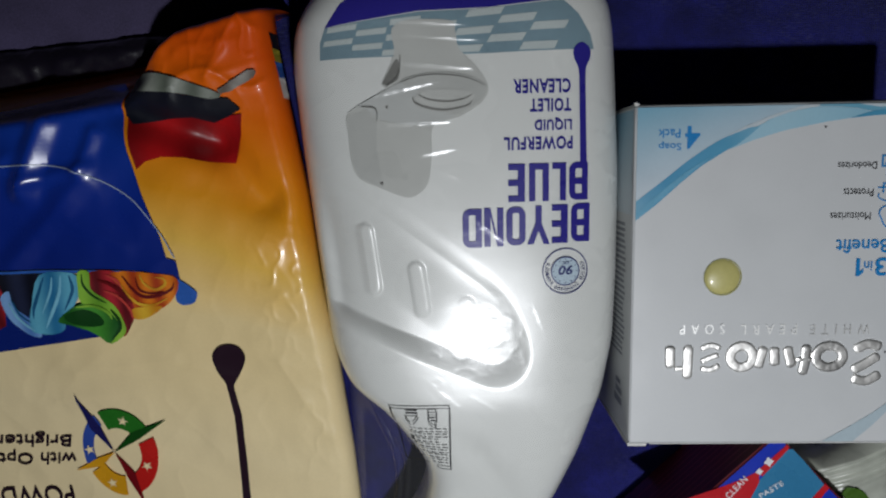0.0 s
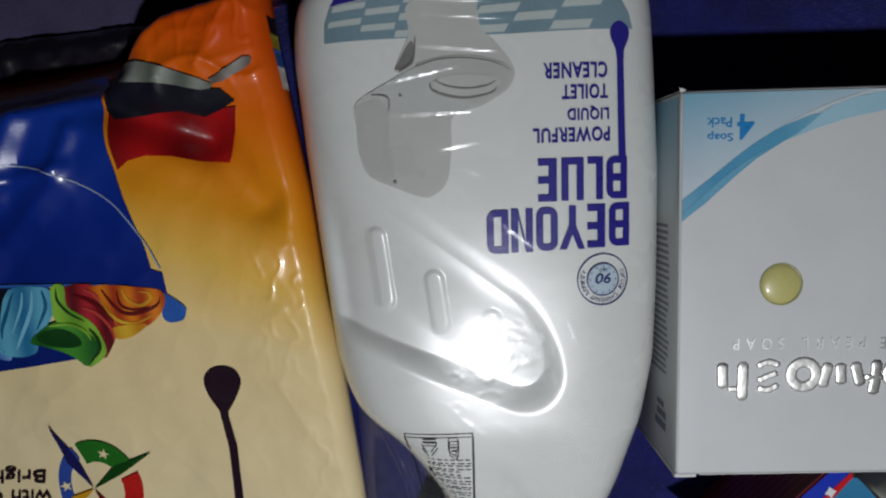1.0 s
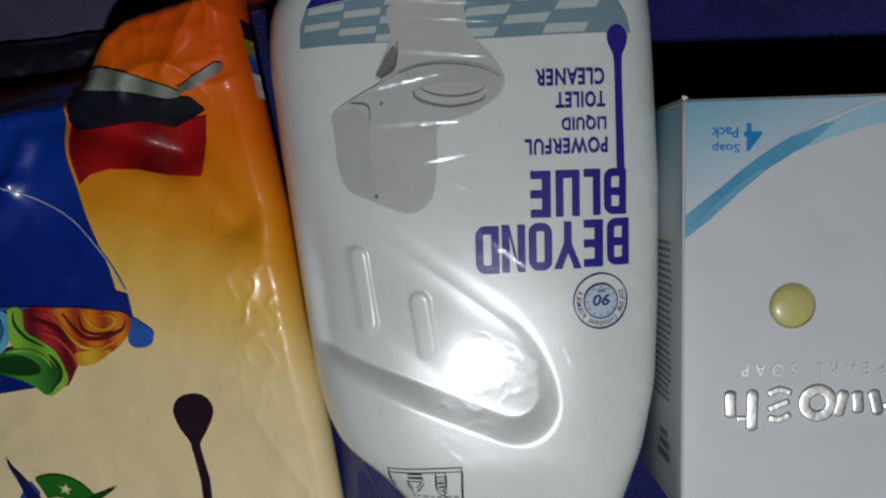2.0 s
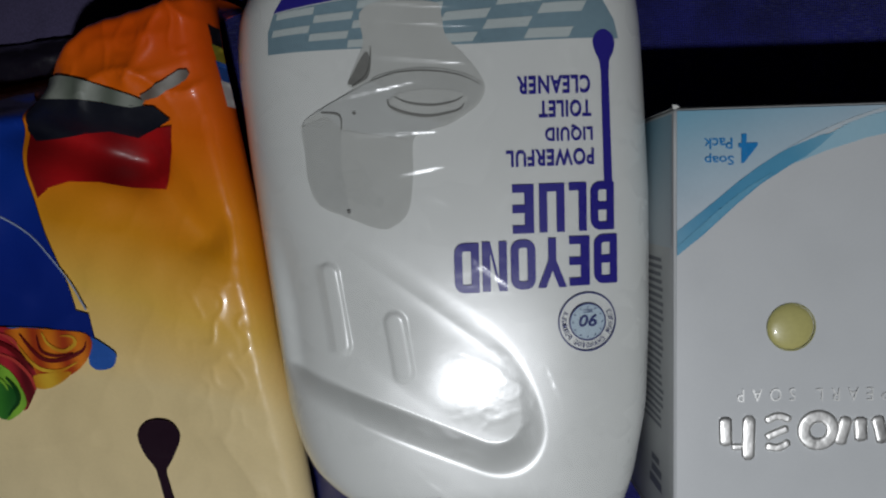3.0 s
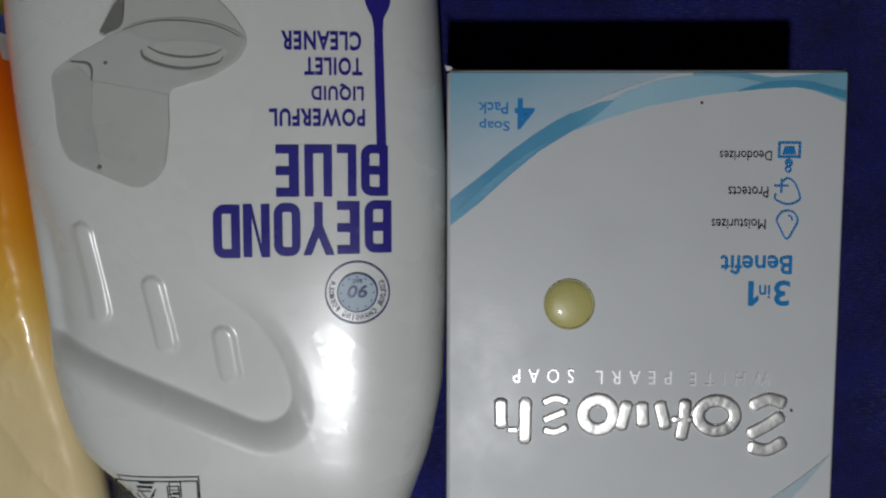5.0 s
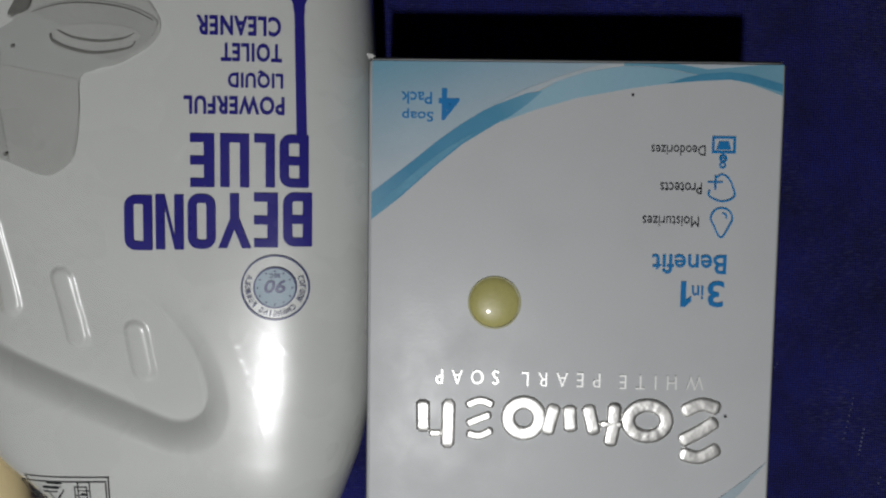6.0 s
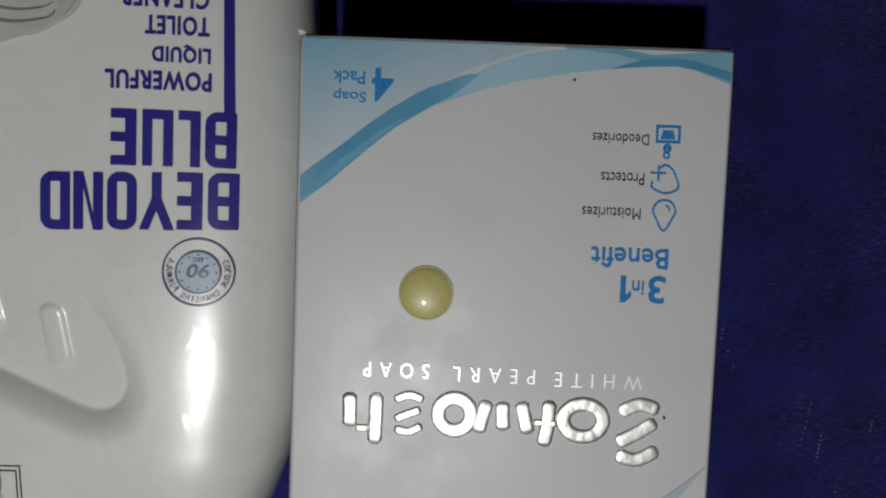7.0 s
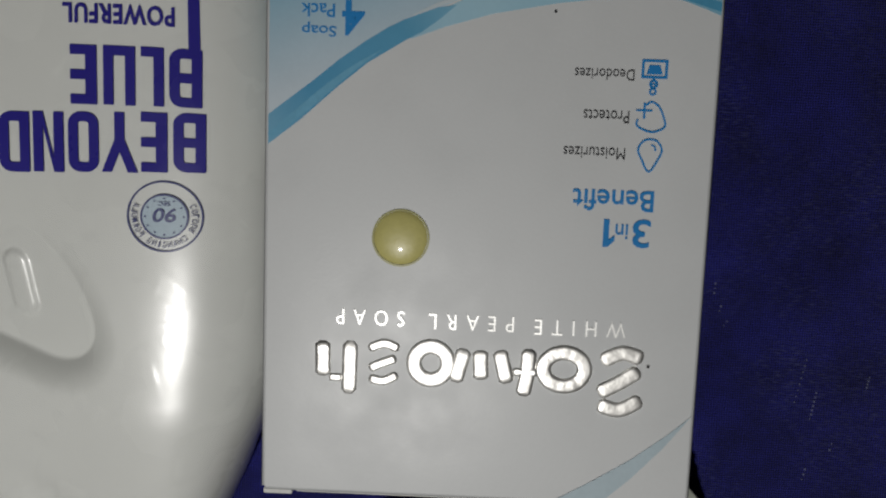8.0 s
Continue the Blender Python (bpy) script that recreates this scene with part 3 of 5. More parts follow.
    on_bottle("badge_number", write("90", cx + 2.5, cx - 2.5, cy + 2.0, cy - 1.3, bold=0.02, shear=0.2), INK_NAVY, "", 0.0007, badge)
    on_bottle("badge_word", write("SEC", cx + 1.3, cx - 1.3, cy + 3.5, cy + 2.5, bold=0.01), INK_NAVY, "", 0.0007, badge)
    words = "COLOUR CHANGING FORMULA"
    pieces = []
    for n, letter in enumerate(words):
        if letter == " ":
            continue
        a = radians(22) - radians(224) * n / (len(words) - 1)
        bm = letters(letter, 0.004)
        wide = 0.3 if letter == "I" else 0.82
        for v in bm.verts:
            u, w = (v.co.x - 0.5) * wide, (v.co.y - 0.5) * 1.4
            r = 6.45 - w
            along_arc = u / 6.45
            v.co = Vector(((cx + r * math.cos(a - along_arc)) * MM, (cy + r * math.sin(a - along_arc)) * MM, 0))
        pieces.append(upward(bm))
    on_bottle("badge_lettering", joined(*pieces), INK_NAVY, "small navy capitals round the badge", 0.0006, badge, 0.0)
    ticks = [rect(cx + 4.1 * math.cos(a) - 0.2, cx + 4.1 * math.cos(a) + 0.2, cy + 4.1 * math.sin(a) - 0.2, cy + 4.1 * math.sin(a) + 0.2) for a in np.linspace(0, 2 * math.pi, 12, endpoint=False)]
    on_bottle("badge_tick", joined(*ticks), INK_NAVY, "", 0.0006, badge, 0.0)


build_bottle_print()


def film_height(x, y):
    """The shrink film lies close on the bottle, with sharp little creases."""
    xm, ym = x / MM, y / MM
    # it bridges the grip and its ribs
    z = bottle_top(x, y, False) / MM
    n = noise.noise(Vector((xm * 0.09, ym * 0.13, 1.7)))
    ridge = (1 - abs(noise.noise(Vector((xm * 0.16 + ym * 0.05, ym * 0.24, 5.3))))) ** 14
    small = (1 - abs(noise.noise(Vector((xm * 0.42, ym * 0.5, 9.1))))) ** 12
    patch = smoothstep(0.05, 0.4, noise.noise(Vector((xm * 0.035, ym * 0.045, 2.2))) + 0.25)
    fold = 0.0
    for (x0, y0), (x1, y1), a, w in FILM_FOLDS:
        dx, dy = x1 - x0, y1 - y0
        t = min(1.0, max(0.0, ((xm - x0) * dx + (ym - y0) * dy) / (dx * dx + dy * dy)))
        r = math.hypot(xm - x0 - t * dx, ym - y0 - t * dy)
        fold += 0.75 * a * math.exp(-(r / w) ** 2) * (0.4 + 0.6 * math.sin(math.pi * (0.15 + 0.7 * t)))
    taut = 1 - 0.6 * smoothstep(14, 3, grip_distance(xm, ym))
    return (z + 1.45 + 0.1 * n * taut + taut * (patch * (0.1 * ridge + 0.015 * small) + fold * (0.3 + 0.55 * smoothstep(-70, -40, ym) + 0.5 * smoothstep(-40, -10, ym)))) * MM


FILM_FOLDS = [((-12, 8.5), (16, 6), 0.7, 0.9), ((-20, -3), (4, 2), 0.6, 0.8), ((2, 3), (14, -8), 0.6, 0.7), ((-22, -12), (8, -11), 0.6, 0.8), ((-30, -33), (-2, -56), 0.5, 1.0), ((-2, -22), (10, -20), 0.5, 0.8),
              ((4, -27), (10, -30), 0.5, 0.9), ((-8, 17), (20, 15), 0.6, 0.8), ((-18, 22), (14, 20), 0.7, 0.9), ((12, -41), (26, -52), 0.45, 0.8), ((36, -74), (40, -84), 0.6, 0.7), ((32, -92), (36, -104), 0.6, 0.8),
              ((0, -104), (10, -112), 0.5, 0.9), ((-24, -96), (-18, -101), 0.5, 0.7), ((44, -98), (46, -106), 0.5, 0.7), ((14, -108), (30, -118), 0.5, 0.9), ((40, -70), (52, -80), 0.4, 0.8)]


def build_film():
    ys = np.linspace(-158, 44, 290)
    angles = np.linspace(-72, 72, 190)
    n, verts = len(angles), []
    for ym in ys:
        left, right = softened(LEFT, ym), softened(RIGHT, ym)
        for a in angles:
            x = ((left + right) / 2 + (right - left) / 2 * math.sin(math.radians(a))) * MM
            verts.append((x, ym * MM, film_height(x, ym * MM)))
    faces = [(j * n + i, j * n + i + 1, (j + 1) * n + i + 1, (j + 1) * n + i) for j in range(len(ys) - 1) for i in range(n - 1)]
    film = mesh_object("shrink_film", verts, faces, FILM, bottle)
    film["label"] = "clear crinkled shrink film over the label"
    # the film also spans the hollow beside the neck
    verts, faces, rows, cols = [], [], 70, 44
    for j in range(rows):
        ym = -99 - 66 * j / (rows - 1)
        a, b = -36.5 + 4.0 * (j / rows), softened(LEFT, ym) + 6
        for i in range(cols):
            t = i / (cols - 1)
            xm = a + (b - a) * t
            pleat = 1.4 * math.exp(-((t - 0.50 + 0.0015 * (ym + 130)) / 0.035) ** 2) + 1.1 * math.exp(-((t - 0.62) / 0.03) ** 2) + 0.8 * noise.noise(Vector((xm * 0.12, ym * 0.05, 4)))
            z = 22 + 22 * t ** 0.7 + pleat * smoothstep(-99, -112, ym) - 3 * math.sin(math.pi * t)
            verts.append((xm * MM, ym * MM, z * MM))
    faces = [(j * cols + i, (j + 1) * cols + i, (j + 1) * cols + i + 1, j * cols + i + 1) for j in range(rows - 1) for i in range(cols - 1)]
    web = mesh_object("film_web", verts, faces, FILM_WEB, bottle)
    web["label"] = "loose clear film with pleats beside the neck"
    # framed recycling notice printed on the film
    def over(x, y):
        return film_height(x, y) if x / MM > softened(LEFT, y / MM) + 7 else 0.0485 - 0.00045 * max(0.0, softened(LEFT, y / MM) + 7 - x / MM)
    def print_on(name, bm, label="", parent=bottle, step=0.002):
        return part(name, drape(bm, over, 0.0003, step), BLACK_INK, parent, label, True)
    x0, x1, y0, y1 = -15.2, 6.4, -136.2, -111.3
    notice = print_on("notice_frame", joined(polygon([(-15.6, y1), (x1, y1 + 0.1), (x1, y1 - 0.35), (-15.4, y1 - 0.4)]), rect(x1 - 0.4, x1, y0, y1 - 0.4), polygon([(-15.6, y1 - 0.4), (-15.1, y1 - 0.4), (-10.6, y0), (-11.1, y0)]), rect(-10.8, x1 - 0.4, y0, y0 + 0.35)), "thin black printed frame")
    tri = [(-10.6, -114.4), (-4.6, -114.2), (-7.7, -118.9)]
    loop = []
    for k in range(3):
        (ax, ay), (bx, by) = tri[k], tri[(k + 1) % 3]
        loop.append(ribbon([(ax + (bx - ax) * 0.14, ay + (by - ay) * 0.14), (ax + (bx - ax) * 0.8, ay + (by - ay) * 0.8)], 0.4, curved=2))
    print_on("recycling_mark", joined(*loop), "black recycling triangle", notice)
    print_on("figure_mark", joined(rect(-1.6, -1.25, -117.2, -112.8), rect(1.3, 1.65, -117.2, -113.0), rect(-1.6, 1.6, -113, -112.6), rect(-1.6, 1.65, -115.2, -114.9), rect(-0.8, 0.9, -116.4, -115.7), ribbon([(-1.4, -117.4), (0.2, -118.8), (1.8, -119.4)], 0.35), ribbon([(1.4, -117.3), (0.6, -119.2)], 0.4)), "black line drawing of a bottle", notice)
    print_on("small_print", joined(rect(-9.6, -5.4, -113.5, -112.7)), "", notice)
    rng = random.Random(11)
    for n, y in enumerate((-120.6, -122.7, -124.8, -127.0, -129.2, -131.2, -133.4)):
        bars, x = [], 5.2 if n != 2 else 2.0
        while x > -9 + 0.35 * n:
            w = rng.uniform(0.7, 2.2)
            bars.append(rect(max(x - w, -10.5), x, y - 0.24, y + 0.24))
            x -= w + rng.uniform(0.5, 0.9)
        print_on("small_print", joined(*bars), "", notice)


build_film()

# ---- soap box ----
BOX_X0, BOX_X1, BOX_Y0, BOX_Y1, BOX_Z = 70.0, 170.0, -126.6, -7.0, 55.0


def build_soap_box():
    box = thing("soap_box", "white glossy soap carton with blue swoosh and silver foil shapes", "box")
    inv = Matrix.Identity(4)

    def add(name, bm, material, label="", parent=None, smooth=False):
        bm.transform(inv)
        return part(name, bm, material, parent or box, label, smooth)

    bm = bmesh.new()
    bmesh.ops.create_cube(bm, size=1)
    for v in bm.verts:
        v.co = Vector(((BOX_X0 + (v.co.x + 0.5) * (BOX_X1 - BOX_X0)) * MM, (BOX_Y0 + (v.co.y + 0.5) * (BOX_Y1 - BOX_Y0)) * MM, (v.co.z + 0.5) * BOX_Z * MM))
    bmesh.ops.bevel(bm, geom=bm.edges[:], offset=0.0009, segments=3, affect="EDGES")
    bmesh.ops.subdivide_edges(bm, edges=[e for e in bm.edges if e.calc_length() > 0.04], cuts=12, use_grid_fill=True)
    for v in bm.verts:
        x, y, z = v.co / MM
        if z > 54.5:
            v.co.z -= 0.35 * MM * (1 - math.sin(math.pi * (x - 70) / 100) * math.sin(math.pi * (y + 126.6) / 119.6))
    body = add("body", bm, CARTON, "coated white carton body", smooth=True)
    body.modifiers.new("edges", "WEIGHTED_NORMAL").keep_sharp = False
    # tuck flaps at both ends stand a little proud
    for y0, y1, x0, x1 in ((-128.0, -126.7, 70.2, 77.0), (-127.3, -126.7, 78.0, 169.6), (-6.98, -6.7, 70.4, 169.6)):
        bm = bmesh.new()
        bmesh.ops.create_cube(bm, size=1)
        for v in bm.verts:
            v.co = Vector(((x0 + (v.co.x + 0.5) * (x1 - x0)) * MM, (y0 + (v.co.y + 0.5) * (y1 - y0)) * MM, (0.8 + (v.co.z + 0.5) * 52.6) * MM))
        bmesh.ops.bevel(bm, geom=bm.edges[:], offset=0.0002, segments=1, affect="EDGES")
        add("tuck_flap", bm, CARTON_EDGE)
    bm = polygon([(70.0, -7.6), (69.5, -6.2), (70.8, -6.4), (71.6, -6.9)])
    for v in bm.verts:
        v.co.z = 0.0550
    add("torn_corner", bm, CARTON_EDGE, "raised worn carton corner")
    level = lambda x, y: (BOX_Z - 0.35 * (1 - math.sin(math.pi * min(1, max(0, (x / MM - 70) / 100))) * math.sin(math.pi * min(1, max(0, (y / MM + 126.6) / 119.6))))) * MM

    def on_top(name, bm, material, label="", lift=0.00012, parent=None, step=0.006):
        return add(name, drape(bm, level, lift, step), material, label, parent)

    on_top("sky_corner", polygon([(70.9, -41.5), (80, -33.4), (92, -24.0), (102, -18.4), (112, -13.6), (122, -10.2), (130.4, -7.9), (70.9, -7.9)]), SKY_CORNER, "pale blue printed corner", 0.0001)
    on_top("pale_swoosh", polygon([(104, -17.2), (109.6, -15.3), (115.4, -12.4), (121.2, -10.4), (127.5, -9.0), (131, -8.6), (137, -8.7), (143.3, -9.4), (148.6, -10.5), (150.5, -11.6), (144.5, -12.2), (134, -13.6), (120.1, -16.2), (109.7, -19.3), (102, -22.2)]), SWOOSH_LIGHT, "light blue printed swoosh", 0.00015)
    on_top("corner_swoosh", polygon([(131.2, -7.9), (169.1, -7.9), (169.1, -15.2), (165.4, -13.8), (161, -12.3), (156.5, -11.4), (150.5, -11.5), (148.6, -10.4), (143.3, -9.3), (137, -8.6), (131, -8.5)]), CORNER_SWOOSH, "mid blue printed swoosh", 0.0002)
    on_top("deep_swoosh", polygon([(141.5, -12.6), (146, -11.1), (150, -10.2), (156, -9.7), (161, -10.2), (169.1, -12.4), (169.1, -14.4), (161.5, -12.2), (156.5, -11.5), (149, -11.9)]), SWOOSH_DEEP, "", 0.00027)
    on_top("white_flare", polygon([(144.0, -7.95), (164, -7.95), (157, -8.6), (151, -9.1)]), FLARE, "", 0.00032)
    on_top("dark_swoosh", polygon([(70.9, -39.4), (75, -36.2), (80.7, -31.8), (86.5, -27.0), (92.2, -22.9), (97, -19.9), (101.5, -17.6), (107.8, -15.3), (111.9, -14.6), (108.5, -17.6), (104.5, -20.6), (100.8, -22.6), (93, -27.4), (86.5, -32.7), (77.9, -40.5), (70.9, -46.0)]), SWOOSH_DARK, "mid blue printed swoosh", 0.0002)
    on_top("swoosh_streak", ribbon([(71.2, -44.2), (78, -38.6), (84, -33.4), (90, -28.6), (96, -24.6)], lambda t: 1.9 * math.sin(math.pi * min(1, 0.25 + 0.75 * t))), SWOOSH_MID, "", 0.0003)
    on_top("white_flare", polygon([(100, -18.3), (107, -14.6), (115, -11.4), (123, -8.9), (127, -7.95), (131, -7.95), (122, -9.9), (114, -12.7), (107, -15.6)]), FLARE, "", 0.00025)
    on_top("faint_swoosh", polygon([(169.2, -104.4), (164, -109), (156, -115.2), (147, -121), (138.5, -126.0), (149.5, -126.0), (156, -120), (163, -112.4)]), FAINT_SWOOSH, "faint blue printed swoosh", 0.00015)
    # count, claims and icons
    on_top("lettering", write("4", 91.9, 86.9, -14.3, -21.9, bold=0.015), CYAN_INK, "large cyan number", 0.0003)
    on_top("lettering", write("Soap", 85.7, 78.1, -19.2, -22.3, bold=0.01), CYAN_INK, "cyan words", 0.0003)
    on_top("lettering", write("Pack", 85.3, 77.9, -15.2, -18.1, bold=0.01), CYAN_INK, "cyan words", 0.0003)
    for body, x0, x1, yb, yt in (("Deodorizes", 151.2, 138.2, -27.2, -29.6), ("Protects", 150.6, 140.6, -36.1, -39.4 + 0.6), ("Moisturizes", 150.2, 136.6, -44.2, -46.8)):
        on_top("lettering", write(body, x0, x1, yb, yt), BLACK_INK, "small dark words", 0.0003)
    on_top("lettering", write("Benefit", 157.2, 139.2, -53.4, -58.2, bold=0.012), CYAN_INK, "cyan words", 0.0003)
    on_top("lettering", write("3", 156.9, 152.9, -59.8, -66.2, bold=0.014), CYAN_INK, "cyan number", 0.0003)
    on_top("lettering", write("in", 151.9, 149.1, -61.0, -64.3, bold=0.008), CYAN_INK, "cyan words", 0.0003)
    on_top("lettering", polygon([(146.4, -60), (147.7, -60), (147.7, -64.5), (149.0, -63.5), (149.0, -64.8), (147.5, -66.2), (146.4, -66.2)]), CYAN_INK, "cyan number", 0.0003)
    on_top("screen_icon", joined(rect(152.7, 158.4, -25.5, -24.9), rect(152.7, 153.3, -28.4, -25.5), rect(157.8, 158.4, -28.4, -25.5), rect(152.7, 158.4, -29.0, -28.4), polygon([(153.8, -28.1), (157.3, -28.1), (156.7, -26.1), (154.4, -26.1)]),
                                 rect(155.15, 155.7, -29.8, -29.0), disc(155.5, -30.2, 1.0, 0.5), disc(155.4, -31.8, 0.85, 0.4), rect(154.7, 156.3, -30.4, -30.0)), CYAN_INK, "small cyan printed icon", 0.0003)
    on_top("shield_icon", joined(ribbon([(154.2, -34.8), (155.3, -34.0), (157.0, -35.0), (158.2, -37.4), (158.4, -39.4), (155.6, -40.5), (152.5, -39.3), (152.5, -37.8)], 0.45), rect(152.0, 155.6, -36.1, -35.65), rect(153.6, 154.1, -37.7, -34.2)), CYAN_INK, "small cyan printed icon", 0.0003)
    on_top("drop_icon", ribbon([(155.6, -49.2), (157.5, -46.4), (158.2, -44.4), (157.2, -42.6), (155.6, -42.1), (154.0, -42.6), (153.0, -44.4), (153.8, -46.4)], 0.45, closed=True), CYAN_INK, "small cyan printed icon", 0.0003)
    on_top("drop_icon", ribbon([(156.8, -44.6), (156.6, -43.7), (155.8, -43.3)], 0.4), CYAN_INK, "", 0.0003)
    # embossed pearl
    bm = bmesh.new()
    bmesh.ops.create_uvsphere(bm, u_segments=40, v_segments=20, radius=1, matrix=Matrix.Translation((0.1012, -0.0659, 0.0545)) @ Matrix.Diagonal((0.0063, 0.0063, 0.0017, 1)))
    add("pearl", bm, PEARL, "embossed yellow-green pearl", smooth=True)
    on_top("pearl_rim", disc(101.2, -65.9, 6.5, 6.1), plain("pearl_rim_lacquer", (0.33, 0.32, 0.13), rough=0.3, coat=0.5), "", 0.0003)
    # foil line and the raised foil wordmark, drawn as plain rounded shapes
    for body, x0, x1 in (("WHITE", 152.8, 132.2), ("PEARL", 127.5, 108.2), ("SOAP", 102.6, 87.1)):
        on_top("foil_lettering", write(body, x0, x1, -83.2 + (152 - x0) * 0.012, -86.7 + (152 - x0) * 0.012, bold=-0.006, spacing=1.9), FOIL_FLAT, "thin silver foil capitals", 0.0003)

    def raised(points, width, closed=False):
        """A rounded, puffy foil stroke."""
        bm = ribbon(points, width, closed=closed, curved=8)
        pairs = [(bm.verts[2 * i].co.copy(), bm.verts[2 * i + 1].co.copy()) for i in range(len(bm.verts) // 2)] if bm.verts.ensure_lookup_table() is None else []
        bm.free()
        out, rings = bmesh.new(), []
        profile = [(-0.5, 0.0), (-0.47, 0.5), (-0.4, 0.85), (-0.24, 1.0), (0.24, 1.0), (0.4, 0.85), (0.47, 0.5), (0.5, 0.0)]
        count = len(pairs)
        for i, (a, b) in enumerate(pairs):
            mid, span = (a + b) / 2, b - a
            taper = 1.0 if closed else min(1.0, 0.25 + 1.5 * min(i, count - 1 - i) / max(1, count * 0.18))
            round_end = 1.0 if closed else math.sqrt(min(1.0, 0.22 + 7.0 * min(i, count - 1 - i) / max(1, count - 1)))
            span = span * round_end
            jig = 1 + 0.12 * noise.noise(Vector((mid.x * 700, mid.y * 700, 2)))
            rings.append([out.verts.new((mid.x + span.x * u, mid.y + span.y * u, level(mid.x, mid.y) + 0.00005 + 0.0005 * h * min(1, taper) * jig)) for u, h in profile])
        for i in range(count if closed else count - 1):
            p, q = rings[i], rings[(i + 1) % count]
            for k in range(len(profile) - 1):
                out.faces.new((p[k], p[k + 1], q[k + 1], q[k]))
        return upward(out)

    def oval(cx, cy, rx, ry, n=12):
        return [(cx + rx * math.cos(a), cy + ry * math.sin(a)) for a in np.linspace(0, 2 * math.pi, n, endpoint=False)]

    w = 3.6
    shapes = [
        [([(157.2, -91.6), (152.6, -90.3), (147.8, -92.4)], w, False), ([(156.6, -94.2), (152.2, -97.2), (147.4, -99.8)], w, False), ([(147.6, -102.4), (152.4, -103.6), (157.4, -101.0)], w, False)],
        [(oval(139.4, -94.6, 4.7, 3.9), w, True)],
        [([(131.3, -90.2), (131.1, -96.0), (130.2, -101.2)], w, False), ([(127.6, -95.6), (133.8, -95.6)], 1.8, False)],
        [([(126.6, -98.4), (124.6, -90.8)], w, False), ([(120.6, -97.8), (120.2, -91.0)], w, False), ([(114.6, -98.6), (116.6, -90.8)], w, False)],
        [(oval(109.0, -94.4, 3.9, 3.9), w, True)],
        [([(101.6, -91.4), (98.2, -90.2), (94.6, -91.6)], 2.2, False), ([(101.0, -93.6), (97.8, -94.8), (94.8, -96.2)], 2.2, False), ([(94.8, -98.4), (98.2, -99.0), (101.4, -97.4)], 2.2, False)],
        [([(90.4, -90.0), (90.2, -102.4)], w, False), ([(84.0, -90.2), (84.2, -98.4)], w, False), ([(85.6, -98.6), (88.6, -98.6)], 1.8, False)]]
    for strokes in shapes:
        add("foil_shape", joined(*[raised(*s) for s in strokes]), FOIL, "puffy embossed silver foil shape", smooth=True)
    # print on the long side, as bars
    def on_side(name, y0, y1, z0, z1, material):
        bm = rect(0, 1, 0, 1)
        for v in bm.verts:
            u, t = v.co.x / MM, v.co.y / MM
            v.co = Vector(((BOX_X0 - 0.12) * MM, (y0 + u * (y1 - y0)) * MM, (z0 + t * (z1 - z0)) * MM))
        bmesh.ops.recalc_face_normals(bm, faces=bm.faces[:])
        for f in bm.faces:
            if f.normal.x > 0:
                f.normal_flip()
        add(name, bm, material)
    rng = random.Random(21)
    dark = plain("side_print", (0.16, 0.17, 0.2), rough=0.4)
    for y in np.arange(-48, -98, -2.1):
        on_side("side_print", y - 0.55, y + 0.55, 30 - rng.uniform(0, 14), 47 - rng.uniform(0, 3), dark)
    for y0, y1, z0, z1 in ((-116.4, -113.6, 34, 45), (-112.4, -110.0, 36, 45), (-108.8, -106.8, 36, 43)):
        on_side("side_mark", y0, y1, z0, z1, dark)
    on_side("side_tint", -44.0, -8.4, 1.2, 53.6, SKY_CORNER)
    # a speck of dirt on the face
    on_top("speck", disc(133.4, -15.4, 0.35, steps=8), BLACK_INK, "", 0.0004, step=0)
    on_top("speck", disc(158.4, -93.2, 0.35, steps=8), BLACK_INK, "", 0.0004, step=0)
    return box


build_soap_box()

# ---- detergent bag ----
BAG_RIGHT = [(-260, -27), (-143, -34.2), (-99.4, -38.6), (-66.9, -43.2), (-33.2, -46.7), (-0.7, -52.3), (16.3, -55.2), (37, -57.2), (60, -59.5)]
BAG_TOP = [(-300, -8), (-162.8, 11.5), (-136, 15.5), (-110, 20.0), (-88, 29.0), (-57, 37.0), (-40, 40)]
BAG_FOLDS = [((-80, 12), (-92, 25), 1.2, 3.5), ((-78, 6), (-66, 30), 1.5, 3.2), ((-78, 6), (-58, 12), 1.2, 3.0),
             ((-132, -44), (-112, -54), 1.4, 4.0), ((-150, -20), (-175, -34), 2.5, 5.0),
             ((-60, -100), (-45, -130), 0.9, 4.0), ((-100, -100), (-70, -108), 0.9, 4.5), ((-140, -104), (-110, -100), 1.2, 5.0), ((-86, 17), (-66, 19), 0.8, 2.6), ((-150, -116), (-118, -112), 0.9, 4.0)]


BAG_PLEATS = [((-147, -33), (-137, -8), 3.8, 6.2), ((-125, -26), (-120, -12), 2.2, 3.8), ((-146, -30), (-122, -24), 1.5, 3.0), ((-124, -28), (-156, -60), 1.6, 6.0)]
BAG_DENTS = [((-112, -4), (-78, -16), -6.5, 6.5), ((-78, -16), (-61, -38), -5.0, 7.0), ((-98, -34), (-66, -54), 1.4, 9.0), ((-150, -30), (-120, -30), 1.5, 9.0)]


